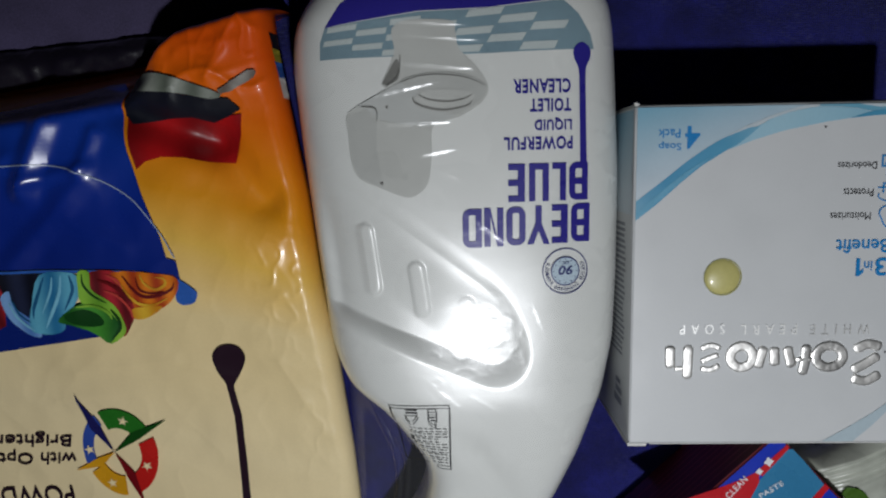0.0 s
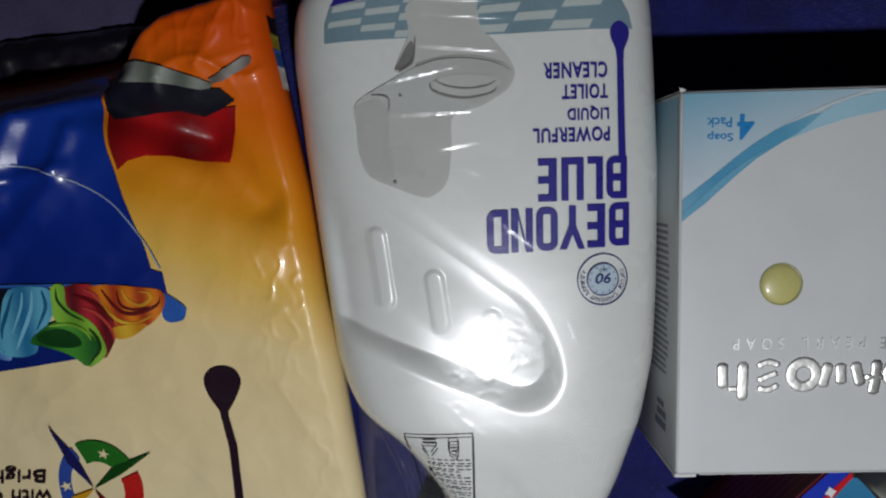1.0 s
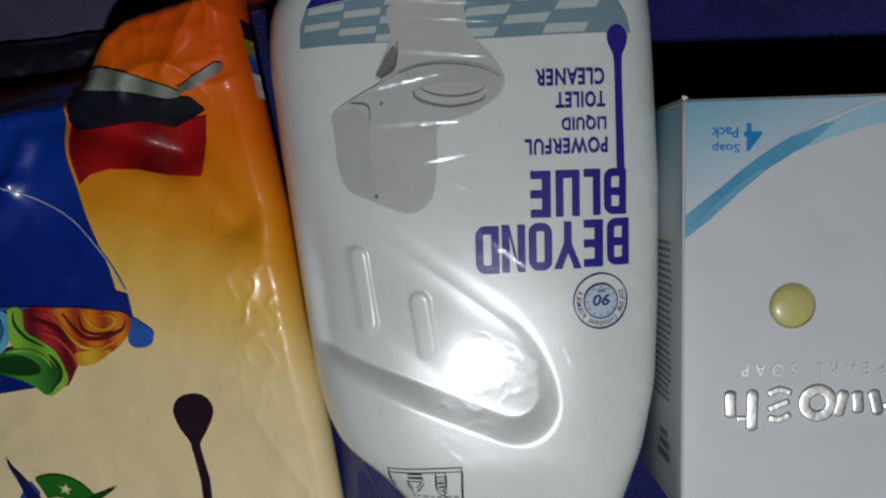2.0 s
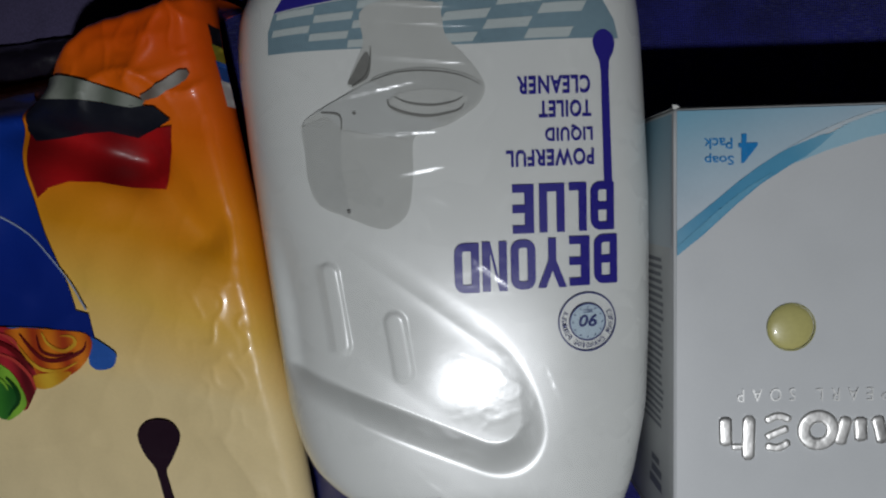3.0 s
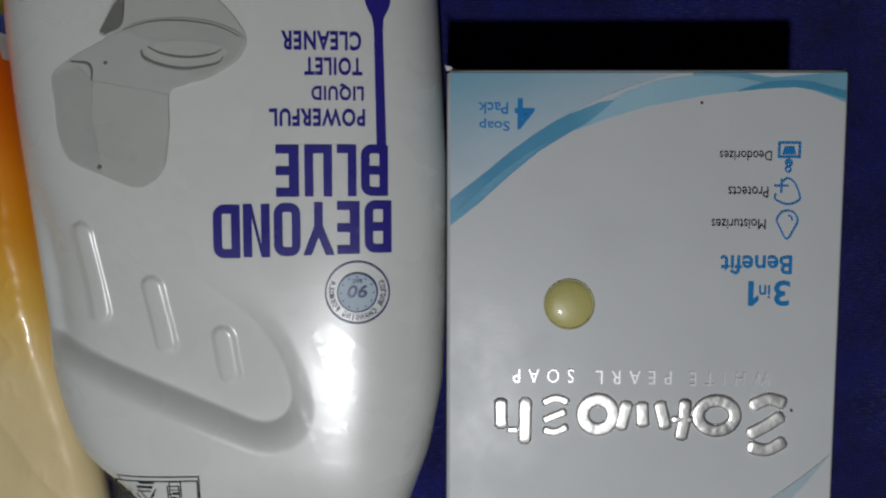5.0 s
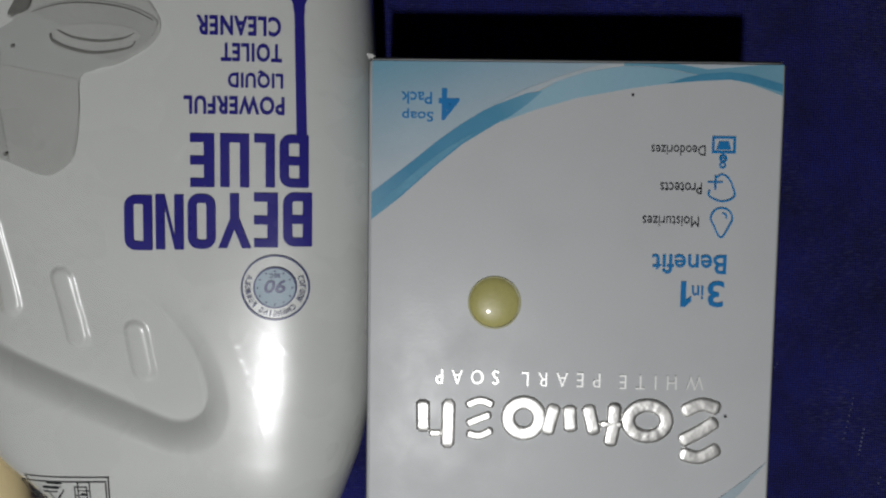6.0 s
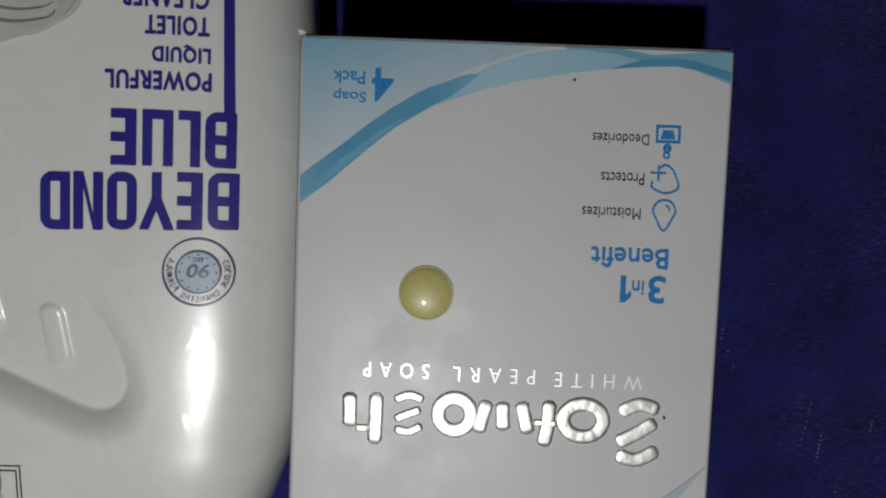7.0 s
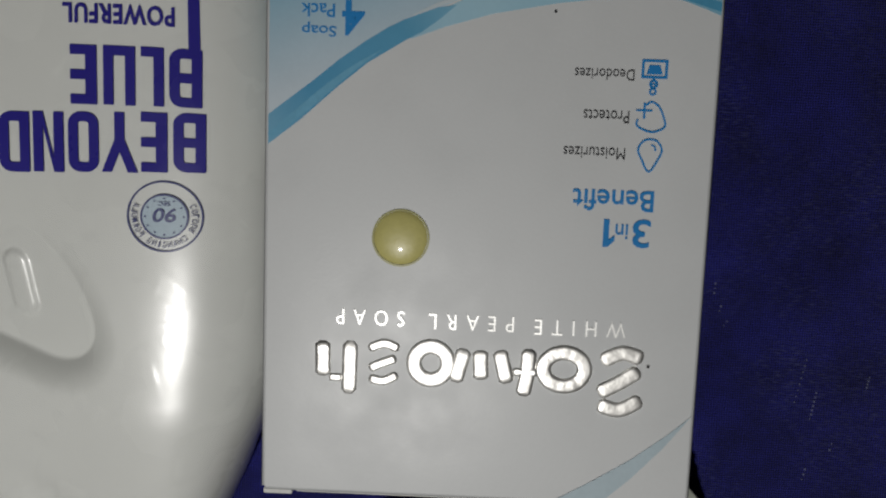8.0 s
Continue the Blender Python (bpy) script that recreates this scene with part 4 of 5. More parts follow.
def bag_top(x, y):
    xm, ym = x / MM, y / MM
    d_side = softened(BAG_RIGHT, ym) - xm
    d_top = (softened([(a, b) for a, b in BAG_TOP], xm) - ym)
    full = float(np.interp(ym, [-240, -180, -139, -100, -72, -20, 40], [20, 24, 30.5, 37, 42.5, 45, 44]))
    reach = 7.0 + 2.0 * noise.noise(Vector((3.0, ym * 0.045, 5.0))) + 1.2 * noise.noise(Vector((xm * 0.05, ym * 0.11, 2.5)))
    side = 0.7 + 0.3 * math.sqrt(1 - (1 - min(1.0, max(0.0, d_side / reach))) ** 2)
    end = 1 - (1 - min(1.0, max(0.0, d_top / (9 + 11 * smoothstep(-88, -118, xm))))) ** 2.4
    z = 3.0 + (full - 3.0) * side * end
    hold = min(1.0, max(0.0, d_side / 6)) * min(1.0, max(0.0, d_top / 6))
    fold = 0.0
    for (x0, y0), (x1, y1), a, w in BAG_FOLDS:
        dx, dy = x1 - x0, y1 - y0
        t = min(1.0, max(0.0, ((xm - x0) * dx + (ym - y0) * dy) / (dx * dx + dy * dy)))
        r = math.hypot(xm - x0 - t * dx, ym - y0 - t * dy)
        fold += a * math.exp(-r / w) * (1 - 0.5 * t)
    for (x0, y0), (x1, y1), a, w in BAG_PLEATS:
        dx, dy = x1 - x0, y1 - y0
        t = min(1.0, max(0.0, ((xm - x0) * dx + (ym - y0) * dy) / (dx * dx + dy * dy)))
        r = math.hypot(xm - x0 - t * dx, ym - y0 - t * dy)
        fold += a * max(0.0, 1 - r / w)
    lumps = 1.1 * noise.noise(Vector((xm * 0.035, ym * 0.03, 6.0))) + 0.45 * noise.noise(Vector((xm * 0.1, ym * 0.09, 2.0)))
    crisp = 0.18 * (1 - abs(noise.noise(Vector((xm * 0.075 + 3, ym * 0.06, 8.0))))) ** 6
    # small sharp creases beside the bottle
    zone = math.exp(-((xm + 57) / 9) ** 2 - ((ym + 72) / 22) ** 2) + 0.5 * math.exp(-((xm + 47) / 7) ** 2 - ((ym + 135) / 25) ** 2) + 0.05
    crisp += 0.55 * zone * (1 - abs(noise.noise(Vector((xm * 0.12 + ym * 0.06, ym * 0.12 - xm * 0.05, 12.0))))) ** 9
    crimp = 0.25 * math.sin(xm * 0.9 + ym * 0.35) * smoothstep(16, 4, d_top) * smoothstep(-110, -80, xm)
    for (x0, y0), (x1, y1), a, w in BAG_DENTS:
        dx, dy = x1 - x0, y1 - y0
        t = min(1.0, max(0.0, ((xm - x0) * dx + (ym - y0) * dy) / (dx * dx + dy * dy)))
        fold += a * math.exp(-(((xm - x0 - t * dx) ** 2 + (ym - y0 - t * dy) ** 2) / w ** 2))
    # the filling ends in a ledge; beyond it the empty film lies low up to the seal
    valley = min(max(0.0, z - 5), 15.0 * smoothstep(23, 14, d_top)) * smoothstep(-94, -114, xm)
    # the pinched, crackled film below the sealed end
    pinch = smoothstep(-14, 10, ym) * smoothstep(-130, -112, xm)
    crackle = (1 - abs(noise.noise(Vector((xm * 0.035 + ym * 0.03, ym * 0.05 - xm * 0.03, 4.4))))) ** 9 + 0.25 * (1 - abs(noise.noise(Vector((xm * 0.13 - ym * 0.06, ym * 0.10 + xm * 0.05, 1.4))))) ** 12
    fold += 1.7 * pinch * crackle
    return (z - valley + hold * (fold + lumps + crisp) + crimp * hold) * MM


def bag_material():
    """Printed pouch film: orange at the top that runs through yellow into cream."""
    mat = ramp_print("pouch_print", [(0.0, (0.82, 0.68, 0.40)), (0.34, (0.80, 0.63, 0.32)), (0.50, (0.8, 0.49, 0.09)), (0.62, (0.76, 0.30, 0.01)), (0.82, (0.78, 0.15, 0.002)), (0.96, (0.74, 0.09, 0.002))],
                     axis=(0.28, 1.0, 0), offset=-0.155, length=0.165, rough=0.36, wobble=0.012, wobble_scale=30.0, coat=0.28)
    mat.node_tree.nodes["Principled BSDF"].inputs["Coat Roughness"].default_value = 0.13
    return mat


BAG_PRINT = bag_material()
BAG_DARK = plain("dark_pouch_film", (0.008, 0.006, 0.013), rough=0.42, coat=0.6, vary=0.1, bump=0.2)


def build_bag():
    bag = thing("detergent_pouch", "orange and cream printed plastic pouch of washing powder", "pouch")
    ys_count, xs_count = 300, 300
    verts, faces = [], []
    for j in range(ys_count):
        v = j / (ys_count - 1)
        for i in range(xs_count):
            u = (i / (xs_count - 1))
            xm0 = -250 + u * 200
            # straight grid lines bent to the two visible edges
            top = along(BAG_TOP, -250 + u * 195)
            ym = -235 + v * (top + 235)
            xm = -250 + (1 - (1 - u) ** 1.15) * (softened(BAG_RIGHT, ym) + 250)
            ym = min(ym, softened(BAG_TOP, xm))
            verts.append((xm * MM, ym * MM, bag_top(xm * MM, ym * MM)))
    n = xs_count
    for j in range(ys_count - 1):
        for i in range(n - 1):
            faces.append((j * n + i, j * n + i + 1, (j + 1) * n + i + 1, (j + 1) * n + i))
    rim = [i for i in range(n)] + [j * n + n - 1 for j in range(1, ys_count)] + [(ys_count - 1) * n + i for i in range(n - 2, -1, -1)] + [j * n for j in range(ys_count - 2, 0, -1)]
    start = len(verts)
    for k in rim:
        x, y, z = verts[k]
        tuck = 0.5 * max(0.0, z - 0.003) if k % n == n - 1 else 0.0
        verts.append((x - tuck, y, 0.0006))
    m = len(rim)
    for k in range(m):
        faces.append((rim[k], start + k, start + (k + 1) % m, rim[(k + 1) % m]))
    faces.append([start + k for k in range(m)][::-1])
    body = mesh_object("body", verts, faces, BAG_PRINT, bag)
    body["label"] = "glossy creased film printed orange to cream"
    # the sealed end: a dark crimped strip behind the printed face
    verts, faces = [], []
    for i in range(120):
        xm = -250 + 184 * i / 119
        low = softened(BAG_TOP, xm) - 2
        wide = float(np.interp(xm, [-250, -165, -120, -92, -66, -60], [20, 15, 12, 7.5, 4.5, 4]))
        for k in range(10):
            t = k / 9
            ripple = 0.2 * math.sin(xm * 0.5 + 2 * t) + 1.3 * (1 - abs(noise.noise(Vector((xm * 0.11, t * 3 + xm * 0.04, 6))))) ** 4 + 1.0 * noise.noise(Vector((xm * 0.06, t * 2, 3)))
            verts.append((xm * MM, (low + wide * t) * MM, (4.0 + 9 * math.sin(math.pi * min(1, t * 0.8 + 0.1)) * (0.6 + 0.3 * noise.noise(Vector((xm * 0.03, 1, 1)))) + ripple) * MM))
    for i in range(119):
        for k in range(9):
            faces.append((i * 10 + k, (i + 1) * 10 + k, (i + 1) * 10 + k + 1, i * 10 + k + 1))
    strip = mesh_object("seal_strip", verts, faces, BAG_DARK, bag)
    strip["label"] = "dark crimped seal strip"
    strip.modifiers.new("thickness", "SOLIDIFY").thickness = 0.0008

    def on_bag(name, bm, material, label="", lift=0.00035, step=0.0015, parent=None):
        return part(name, drape(bm, bag_top, lift + 0.0005, step), material, parent or bag, label, True)

    bucket_blue = ramp_print("bucket_blue_ink", [(0.0, (0.004, 0.016, 0.16)), (0.5, (0.004, 0.022, 0.24)), (0.85, (0.006, 0.04, 0.33)), (1.0, (0.004, 0.02, 0.2))], axis=(0, 1, 0), offset=-0.075, length=0.09, rough=0.3, wobble=0.02, coat=1.0)
    bucket_blue.node_tree.nodes["Principled BSDF"].inputs["Coat Roughness"].default_value = 0.24
    rim_blue = plain("rim_blue_ink", (0.03, 0.11, 0.42), rough=0.25, coat=0.4)
    wire = plain("pale_wire_ink", (0.3, 0.36, 0.5), rough=0.3)
    bucket = on_bag("bucket_picture", polygon([(-190, -62), (-162, -62), (-140, -61.6), (-119, -61.9), (-106, -62.8), (-98, -65), (-92.8, -67.7), (-93.3, -65.4), (-94, -59.2), (-97.4, -58), (-99, -50.6), (-103.8, -35.9), (-108.6, -19.3), (-111.6, -6.2), (-113.8, 3.6), (-117.4, 7.4), (-124, 7.0), (-134, 3.4), (-160, -2), (-190, -6)]), bucket_blue, "printed picture of a blue bucket")
    on_bag("bucket_ear", polygon([(-94, -66), (-87.9, -70.6), (-87.6, -73), (-89.1, -75.4), (-93.4, -76.2), (-95.6, -74), (-94.6, -69)], curved=3), rim_blue, "", 0.0005)
    on_bag("bucket_rim", ribbon([(-190, -63.4), (-162, -63.0), (-140, -62.6), (-119, -62.9), (-106, -63.7), (-98, -66), (-93.6, -68.4)], 1.0), rim_blue, "", 0.0007)
    on_bag("bucket_handle", ribbon([(-175, -24.6), (-157.9, -24), (-136.8, -23.6), (-122.4, -27.3), (-108.4, -35.8), (-98.9, -48.5), (-94.3, -58)], 0.45), wire, "", 0.0007)
    on_bag("blue_panel", polygon([(-190, -98), (-163.4, -94.2), (-130, -89), (-122, -88), (-122, -78), (-190, -75)]), bucket_blue, "", 0.0004)
    # washing that spills out of the bucket
    def folds(name, dark, light, scale=60.0):
        mat = plain(name, light, rough=0.4, coat=0.12, vary=0.05)
        nodes, link = links(mat)
        place, band, run = nodes.new("ShaderNodeTexCoord"), nodes.new("ShaderNodeTexWave"), nodes.new("ShaderNodeValToRGB")
        band.inputs["Scale"].default_value, band.inputs["Distortion"].default_value, band.inputs["Detail"].default_value = scale, 5.0, 1.0
        band.inputs["Detail Scale"].default_value = 0.6
        run.color_ramp.elements[0].color, run.color_ramp.elements[1].color = (*dark, 1), (*light, 1)
        link.new(place.outputs["Object"], band.inputs["Vector"])
        link.new(band.outputs["Fac"], run.inputs["Fac"])
        link.new(run.outputs["Color"], [n for n in nodes if n.type == "MIX"][0].inputs["A"])
        return mat
    cyan, pale = folds("cyan_cloth_ink", (0.02, 0.16, 0.33), (0.12, 0.42, 0.58), 22), folds("pale_blue_cloth_ink", (0.08, 0.2, 0.5), (0.2, 0.38, 0.68), 30)
    green, lime = folds("green_cloth_ink", (0.01, 0.09, 0.012), (0.06, 0.28, 0.03), 18), folds("lime_cloth_ink", (0.12, 0.3, 0.02), (0.24, 0.48, 0.04), 25)
    crimson, orange = folds("crimson_cloth_ink", (0.1, 0.004, 0.008), (0.42, 0.02, 0.03), 30), folds("orange_cloth_ink", (0.38, 0.04, 0.006), (0.72, 0.2, 0.01), 34)
    yellow, night = folds("yellow_cloth_ink", (0.55, 0.22, 0.01), (0.7, 0.42, 0.03), 25), folds("black_cloth_ink", (0.004, 0.005, 0.012), (0.015, 0.02, 0.05), 25)
    on_bag("washing", polygon([(-163, -63), (-146, -63.6), (-150, -75), (-153, -80), (-158, -79), (-163, -72)]), night, "", 0.0006)
    on_bag("washing", polygon([(-190, -63), (-163, -63.4), (-161, -72), (-163, -84), (-175, -90), (-190, -86)]), crimson, "", 0.0006)
    on_bag("washing", polygon([(-162.4, -73), (-158.6, -70), (-158, -76), (-154, -80), (-150.4, -83), (-149.6, -88), (-152, -88.6), (-156, -86.6), (-161, -81)], curved=3), pale, "printed light blue cloth", 0.0008)
    on_bag("washing", polygon([(-146, -63.8), (-135, -62.9), (-131.2, -65), (-131.6, -72), (-136, -78), (-138.6, -81.4), (-140, -85.6), (-145.2, -87.4), (-152.4, -86.6), (-153.4, -83), (-150.6, -75)], curved=3), cyan, "printed cyan cloth", 0.0009)
    on_bag("washing", polygon([(-126.6, -62.9), (-114.9, -63.4), (-111.4, -71), (-111.4, -78), (-114.4, -84), (-118, -88.6), (-119.3, -80), (-122, -74), (-127, -70)], curved=3), crimson, "printed crimson cloth", 0.0008)
    on_bag("washing", polygon([(-119, -63.2), (-100, -63.9), (-94, -66), (-95, -71.6), (-100, -76.6), (-106, -78.6), (-111, -78.4), (-113, -72)], curved=3), orange, "printed orange cloth", 0.0009)
    on_bag("washing", polygon([(-112.6, -77.4), (-106, -76.6), (-101, -76.4), (-104, -79.2), (-109, -81.6), (-113, -81.2)], curved=3), yellow, "printed yellow cloth", 0.001)
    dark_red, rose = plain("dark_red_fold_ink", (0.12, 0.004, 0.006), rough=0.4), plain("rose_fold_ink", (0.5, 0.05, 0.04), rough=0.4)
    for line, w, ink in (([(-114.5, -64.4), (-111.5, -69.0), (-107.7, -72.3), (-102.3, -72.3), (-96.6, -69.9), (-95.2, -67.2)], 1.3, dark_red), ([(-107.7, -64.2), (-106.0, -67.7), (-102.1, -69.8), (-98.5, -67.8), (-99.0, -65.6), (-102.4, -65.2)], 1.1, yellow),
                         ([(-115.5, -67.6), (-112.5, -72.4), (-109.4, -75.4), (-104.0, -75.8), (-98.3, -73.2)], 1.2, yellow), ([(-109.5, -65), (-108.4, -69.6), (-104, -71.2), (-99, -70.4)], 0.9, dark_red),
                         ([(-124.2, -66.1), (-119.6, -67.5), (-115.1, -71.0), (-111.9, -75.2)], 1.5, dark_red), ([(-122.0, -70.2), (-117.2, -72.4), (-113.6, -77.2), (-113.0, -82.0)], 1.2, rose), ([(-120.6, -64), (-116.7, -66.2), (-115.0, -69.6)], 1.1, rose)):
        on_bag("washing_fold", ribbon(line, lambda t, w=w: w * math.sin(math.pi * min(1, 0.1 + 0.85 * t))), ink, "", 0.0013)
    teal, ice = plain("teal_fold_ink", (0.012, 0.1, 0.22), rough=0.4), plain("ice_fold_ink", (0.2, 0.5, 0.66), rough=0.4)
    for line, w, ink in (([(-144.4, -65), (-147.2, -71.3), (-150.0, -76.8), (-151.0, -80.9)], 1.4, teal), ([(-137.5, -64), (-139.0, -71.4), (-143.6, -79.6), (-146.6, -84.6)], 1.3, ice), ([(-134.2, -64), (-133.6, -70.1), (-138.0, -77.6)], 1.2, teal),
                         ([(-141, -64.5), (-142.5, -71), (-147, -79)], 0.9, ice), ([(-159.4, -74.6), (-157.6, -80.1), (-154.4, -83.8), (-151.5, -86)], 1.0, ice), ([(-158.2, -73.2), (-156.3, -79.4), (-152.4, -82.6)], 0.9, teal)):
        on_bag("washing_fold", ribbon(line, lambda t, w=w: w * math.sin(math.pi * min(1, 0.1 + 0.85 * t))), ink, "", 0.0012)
    on_bag("washing", polygon([(-130.9, -62.8), (-126.8, -62.8), (-127, -69.4), (-122, -73.4), (-118.6, -77), (-116.6, -84), (-117.6, -88), (-123, -91.4), (-122, -86), (-124, -78), (-131, -75), (-131.6, -69)], curved=3), lime, "printed lime cloth", 0.0011)
    on_bag("washing", polygon([(-131, -75), (-125, -77.6), (-120.4, -80), (-119, -85), (-123.2, -91), (-127, -88), (-131, -85.6), (-137, -83.6), (-141.4, -82), (-137, -78)], curved=3), green, "printed green cloth", 0.0013)
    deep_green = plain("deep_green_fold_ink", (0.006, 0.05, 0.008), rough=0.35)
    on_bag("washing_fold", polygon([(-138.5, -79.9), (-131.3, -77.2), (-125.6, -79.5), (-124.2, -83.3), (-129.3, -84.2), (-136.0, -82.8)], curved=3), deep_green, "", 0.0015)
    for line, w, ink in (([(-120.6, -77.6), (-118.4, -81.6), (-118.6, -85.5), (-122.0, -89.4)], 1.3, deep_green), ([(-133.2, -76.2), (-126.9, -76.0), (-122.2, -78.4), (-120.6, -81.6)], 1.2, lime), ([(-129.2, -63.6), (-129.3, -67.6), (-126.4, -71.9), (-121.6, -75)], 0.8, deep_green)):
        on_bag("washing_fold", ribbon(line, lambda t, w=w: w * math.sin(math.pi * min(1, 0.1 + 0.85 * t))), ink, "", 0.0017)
    # peg bag colours higher up
    red, dark, grey = folds("red_cloth_ink", (0.2, 0.003, 0.005), (0.46, 0.008, 0.01), 14), plain("black_cloth_print", (0.006, 0.007, 0.014), rough=0.45, coat=0.05, vary=0.1), folds("sage_cloth_ink", (0.12, 0.14, 0.11), (0.27, 0.29, 0.25), 30)
    on_bag("red_cloth", polygon([(-110.2, -6), (-107.9, -17.3), (-105.5, -25.6), (-102, -22.8), (-96, -21.2), (-88, -21.6), (-80, -23.4), (-71, -24.0), (-68.8, -19), (-67, -14), (-66.2, -6.6), (-77, -8), (-94, -6)]), red, "printed red cloth", 0.0005)
    on_bag("black_cloth", polygon([(-112, 4.6), (-109, 3.4), (-93, 1.6), (-80, -0.6), (-70.6, -1.2), (-66.3, -5.0), (-71, -7.6), (-77.3, -9.4), (-85, -7.4), (-93.7, -7.5), (-107.6, -9.2), (-110.6, -6)]), dark, "printed black cloth", 0.0008)
    on_bag("sage_cloth", polygon([(-111.2, 6.8), (-107.9, 8.9), (-100, 8.6), (-92.6, 7.4), (-82, 3.8), (-72.6, 0.1), (-76.8, -1.4), (-85, 0.4), (-93, 1.5), (-109.8, 3.0)], curved=2), grey, "printed sage grey cloth", 0.0009)
    on_bag("peg_picture", polygon([(-74, 1.6), (-70.5, 3.4), (-66, 6.4), (-62.8, 8.3), (-60.6, 8.4), (-60.0, 7.2), (-60.8, 5.8), (-64, 3.8), (-69, 1.2), (-73, 0.2)]), folds("peg_ink", (0.14, 0.11, 0.09), (0.34, 0.32, 0.29), 30), "", 0.0011)
    for y1, y0, wide, mat in ((17.0, 12.4, 2.2, plain("olive_ink", (0.3, 0.27, 0.03), rough=0.3)), (12.4, 6.8, 2.0, rim_blue), (6.8, -0.6, 1.8, plain("white_ink", (0.6, 0.6, 0.58), rough=0.3)), (22.5, 17.0, 2.4, dark)):
        edge = lambda y, d: (along(BAG_RIGHT, y) - d, y)
        on_bag("edge_print", polygon([edge(y1, wide * 0.4), edge(y1, -0.2), edge(y0, -0.2), edge(y0, wide * 0.3)]), mat, "", 0.0005)
    # dark spoon
    aubergine = plain("aubergine_ink", (0.022, 0.010, 0.018), rough=0.22, coat=0.4)
    spoon = on_bag("spoon_picture", polygon([(-78.9, -92.6), (-82.6, -93.6), (-85.3, -97.4), (-84.2, -103), (-81.4, -109), (-81.0, -112.5), (-78.6, -112.5), (-78.2, -109.5), (-75.8, -105.6), (-72.9, -99.4), (-73.2, -96), (-75.4, -93.4)], curved=3), aubergine, "printed dark aubergine spoon", 0.0005)
    on_bag("spoon_stem", polygon([(-81.1, -111.6), (-78.5, -111.6), (-76.6, -122.6), (-76.5, -129), (-77.2, -157), (-77.6, -190), (-81.4, -190), (-80.5, -157), (-79.6, -130), (-79.6, -123.4)]), aubergine, "", 0.0005, parent=spoon)
    # compass of four arcs and a star
    sx, sy = -130.6, -139.2
    ex, ey = -128.2, -139.4
    def sweep(a0, a1, r0, r1):
        steps = np.linspace(radians(a0), radians(a1), 14)
        return polygon([(ex + 0.76 * r1 * math.cos(a), ey + r1 * math.sin(a)) for a in steps] + [(ex + 0.76 * r0 * math.cos(a), ey + r0 * math.sin(a)) for a in steps[::-1]])
    inks = {k: plain(k + "_emblem_ink", c, rough=0.25, coat=0.35) for k, c in (("green", (0.02, 0.15, 0.015)), ("red", (0.5, 0.015, 0.012)), ("gold", (0.62, 0.3, 0.01)), ("blue", (0.03, 0.07, 0.33)), ("deep_blue", (0.012, 0.012, 0.09)), ("dark_green", (0.008, 0.06, 0.008)), ("dark_red", (0.16, 0.006, 0.01)))}
    emblem = on_bag("emblem_arc", sweep(30, 114, 11.2, 20.0), inks["green"], "green printed arc of a compass emblem", 0.0005)
    for a0, a1, ink in ((-74, 20, "red"), (-152, -90, "gold"), (122, 200, "blue")):
        on_bag("emblem_arc", sweep(a0, a1, 11.2 if ink != "blue" else 14.4, 20.0), inks[ink], "", 0.0005, parent=emblem)
    for tip, back, ink in (((-141.8, -112.6), (-133.6, -129), "deep_blue"), ((-107.4, -124.6), (-117.6, -134.4), "dark_green"), ((-121.5, -164), (-125.6, -152), "dark_red"), ((-148, -147.5), (-138, -142.5), "gold")):
        dx, dy = tip[0] - sx, tip[1] - sy
        k = 3.2 / math.hypot(dx, dy)
        mid = (sx + dx * 0.45, sy + dy * 0.45)
        on_bag("emblem_point", polygon([tip, (mid[0] - dy * k, mid[1] + dx * k), (sx, sy), (mid[0] + dy * k * 0.25, mid[1] - dx * k * 0.25)]), inks[ink], "", 0.0007, parent=emblem)
    for a, r in ((72, 15.2), (175, 16.6), (-25, 14.6), (-118, 16)):
        cx, cy = ex + 0.76 * r * math.cos(radians(a)), ey + r * math.sin(radians(a))
        star = [(cx + (2.3 if n % 2 == 0 else 0.9) * math.cos(radians(a + 36 * n)), cy + (2.3 if n % 2 == 0 else 0.9) * math.sin(radians(a + 36 * n))) for n in range(10)]
        on_bag("emblem_star", polygon(star), BAG_PRINT, "", 0.0008, parent=emblem)
    for body, x0, x1, yb, yt, shear in (("Brighten", -146.6, -179.0, -129.4, -136.4, 0.2), ("with Opti", -147.0, -181.0, -137.9, -144.9, 0.2), ("POWD", -151.6, -182, -155.2, -164.5, 0.0)):
        on_bag("lettering", write(body, x0, x1, yb, yt, bold=0.012, shear=shear), aubergine, "dark slanted words" if shear else "dark capitals", 0.0006)
    return bag


build_bag()

# ---- toothpaste carton ----
TP_CORNER, TP_ALONG, TP_ACROSS, TP_HIGH = Vector((131.5, -130.2, 0)), Vector((-0.72, -0.694, 0)), Vector((0.694, -0.72, 0)), 38.0


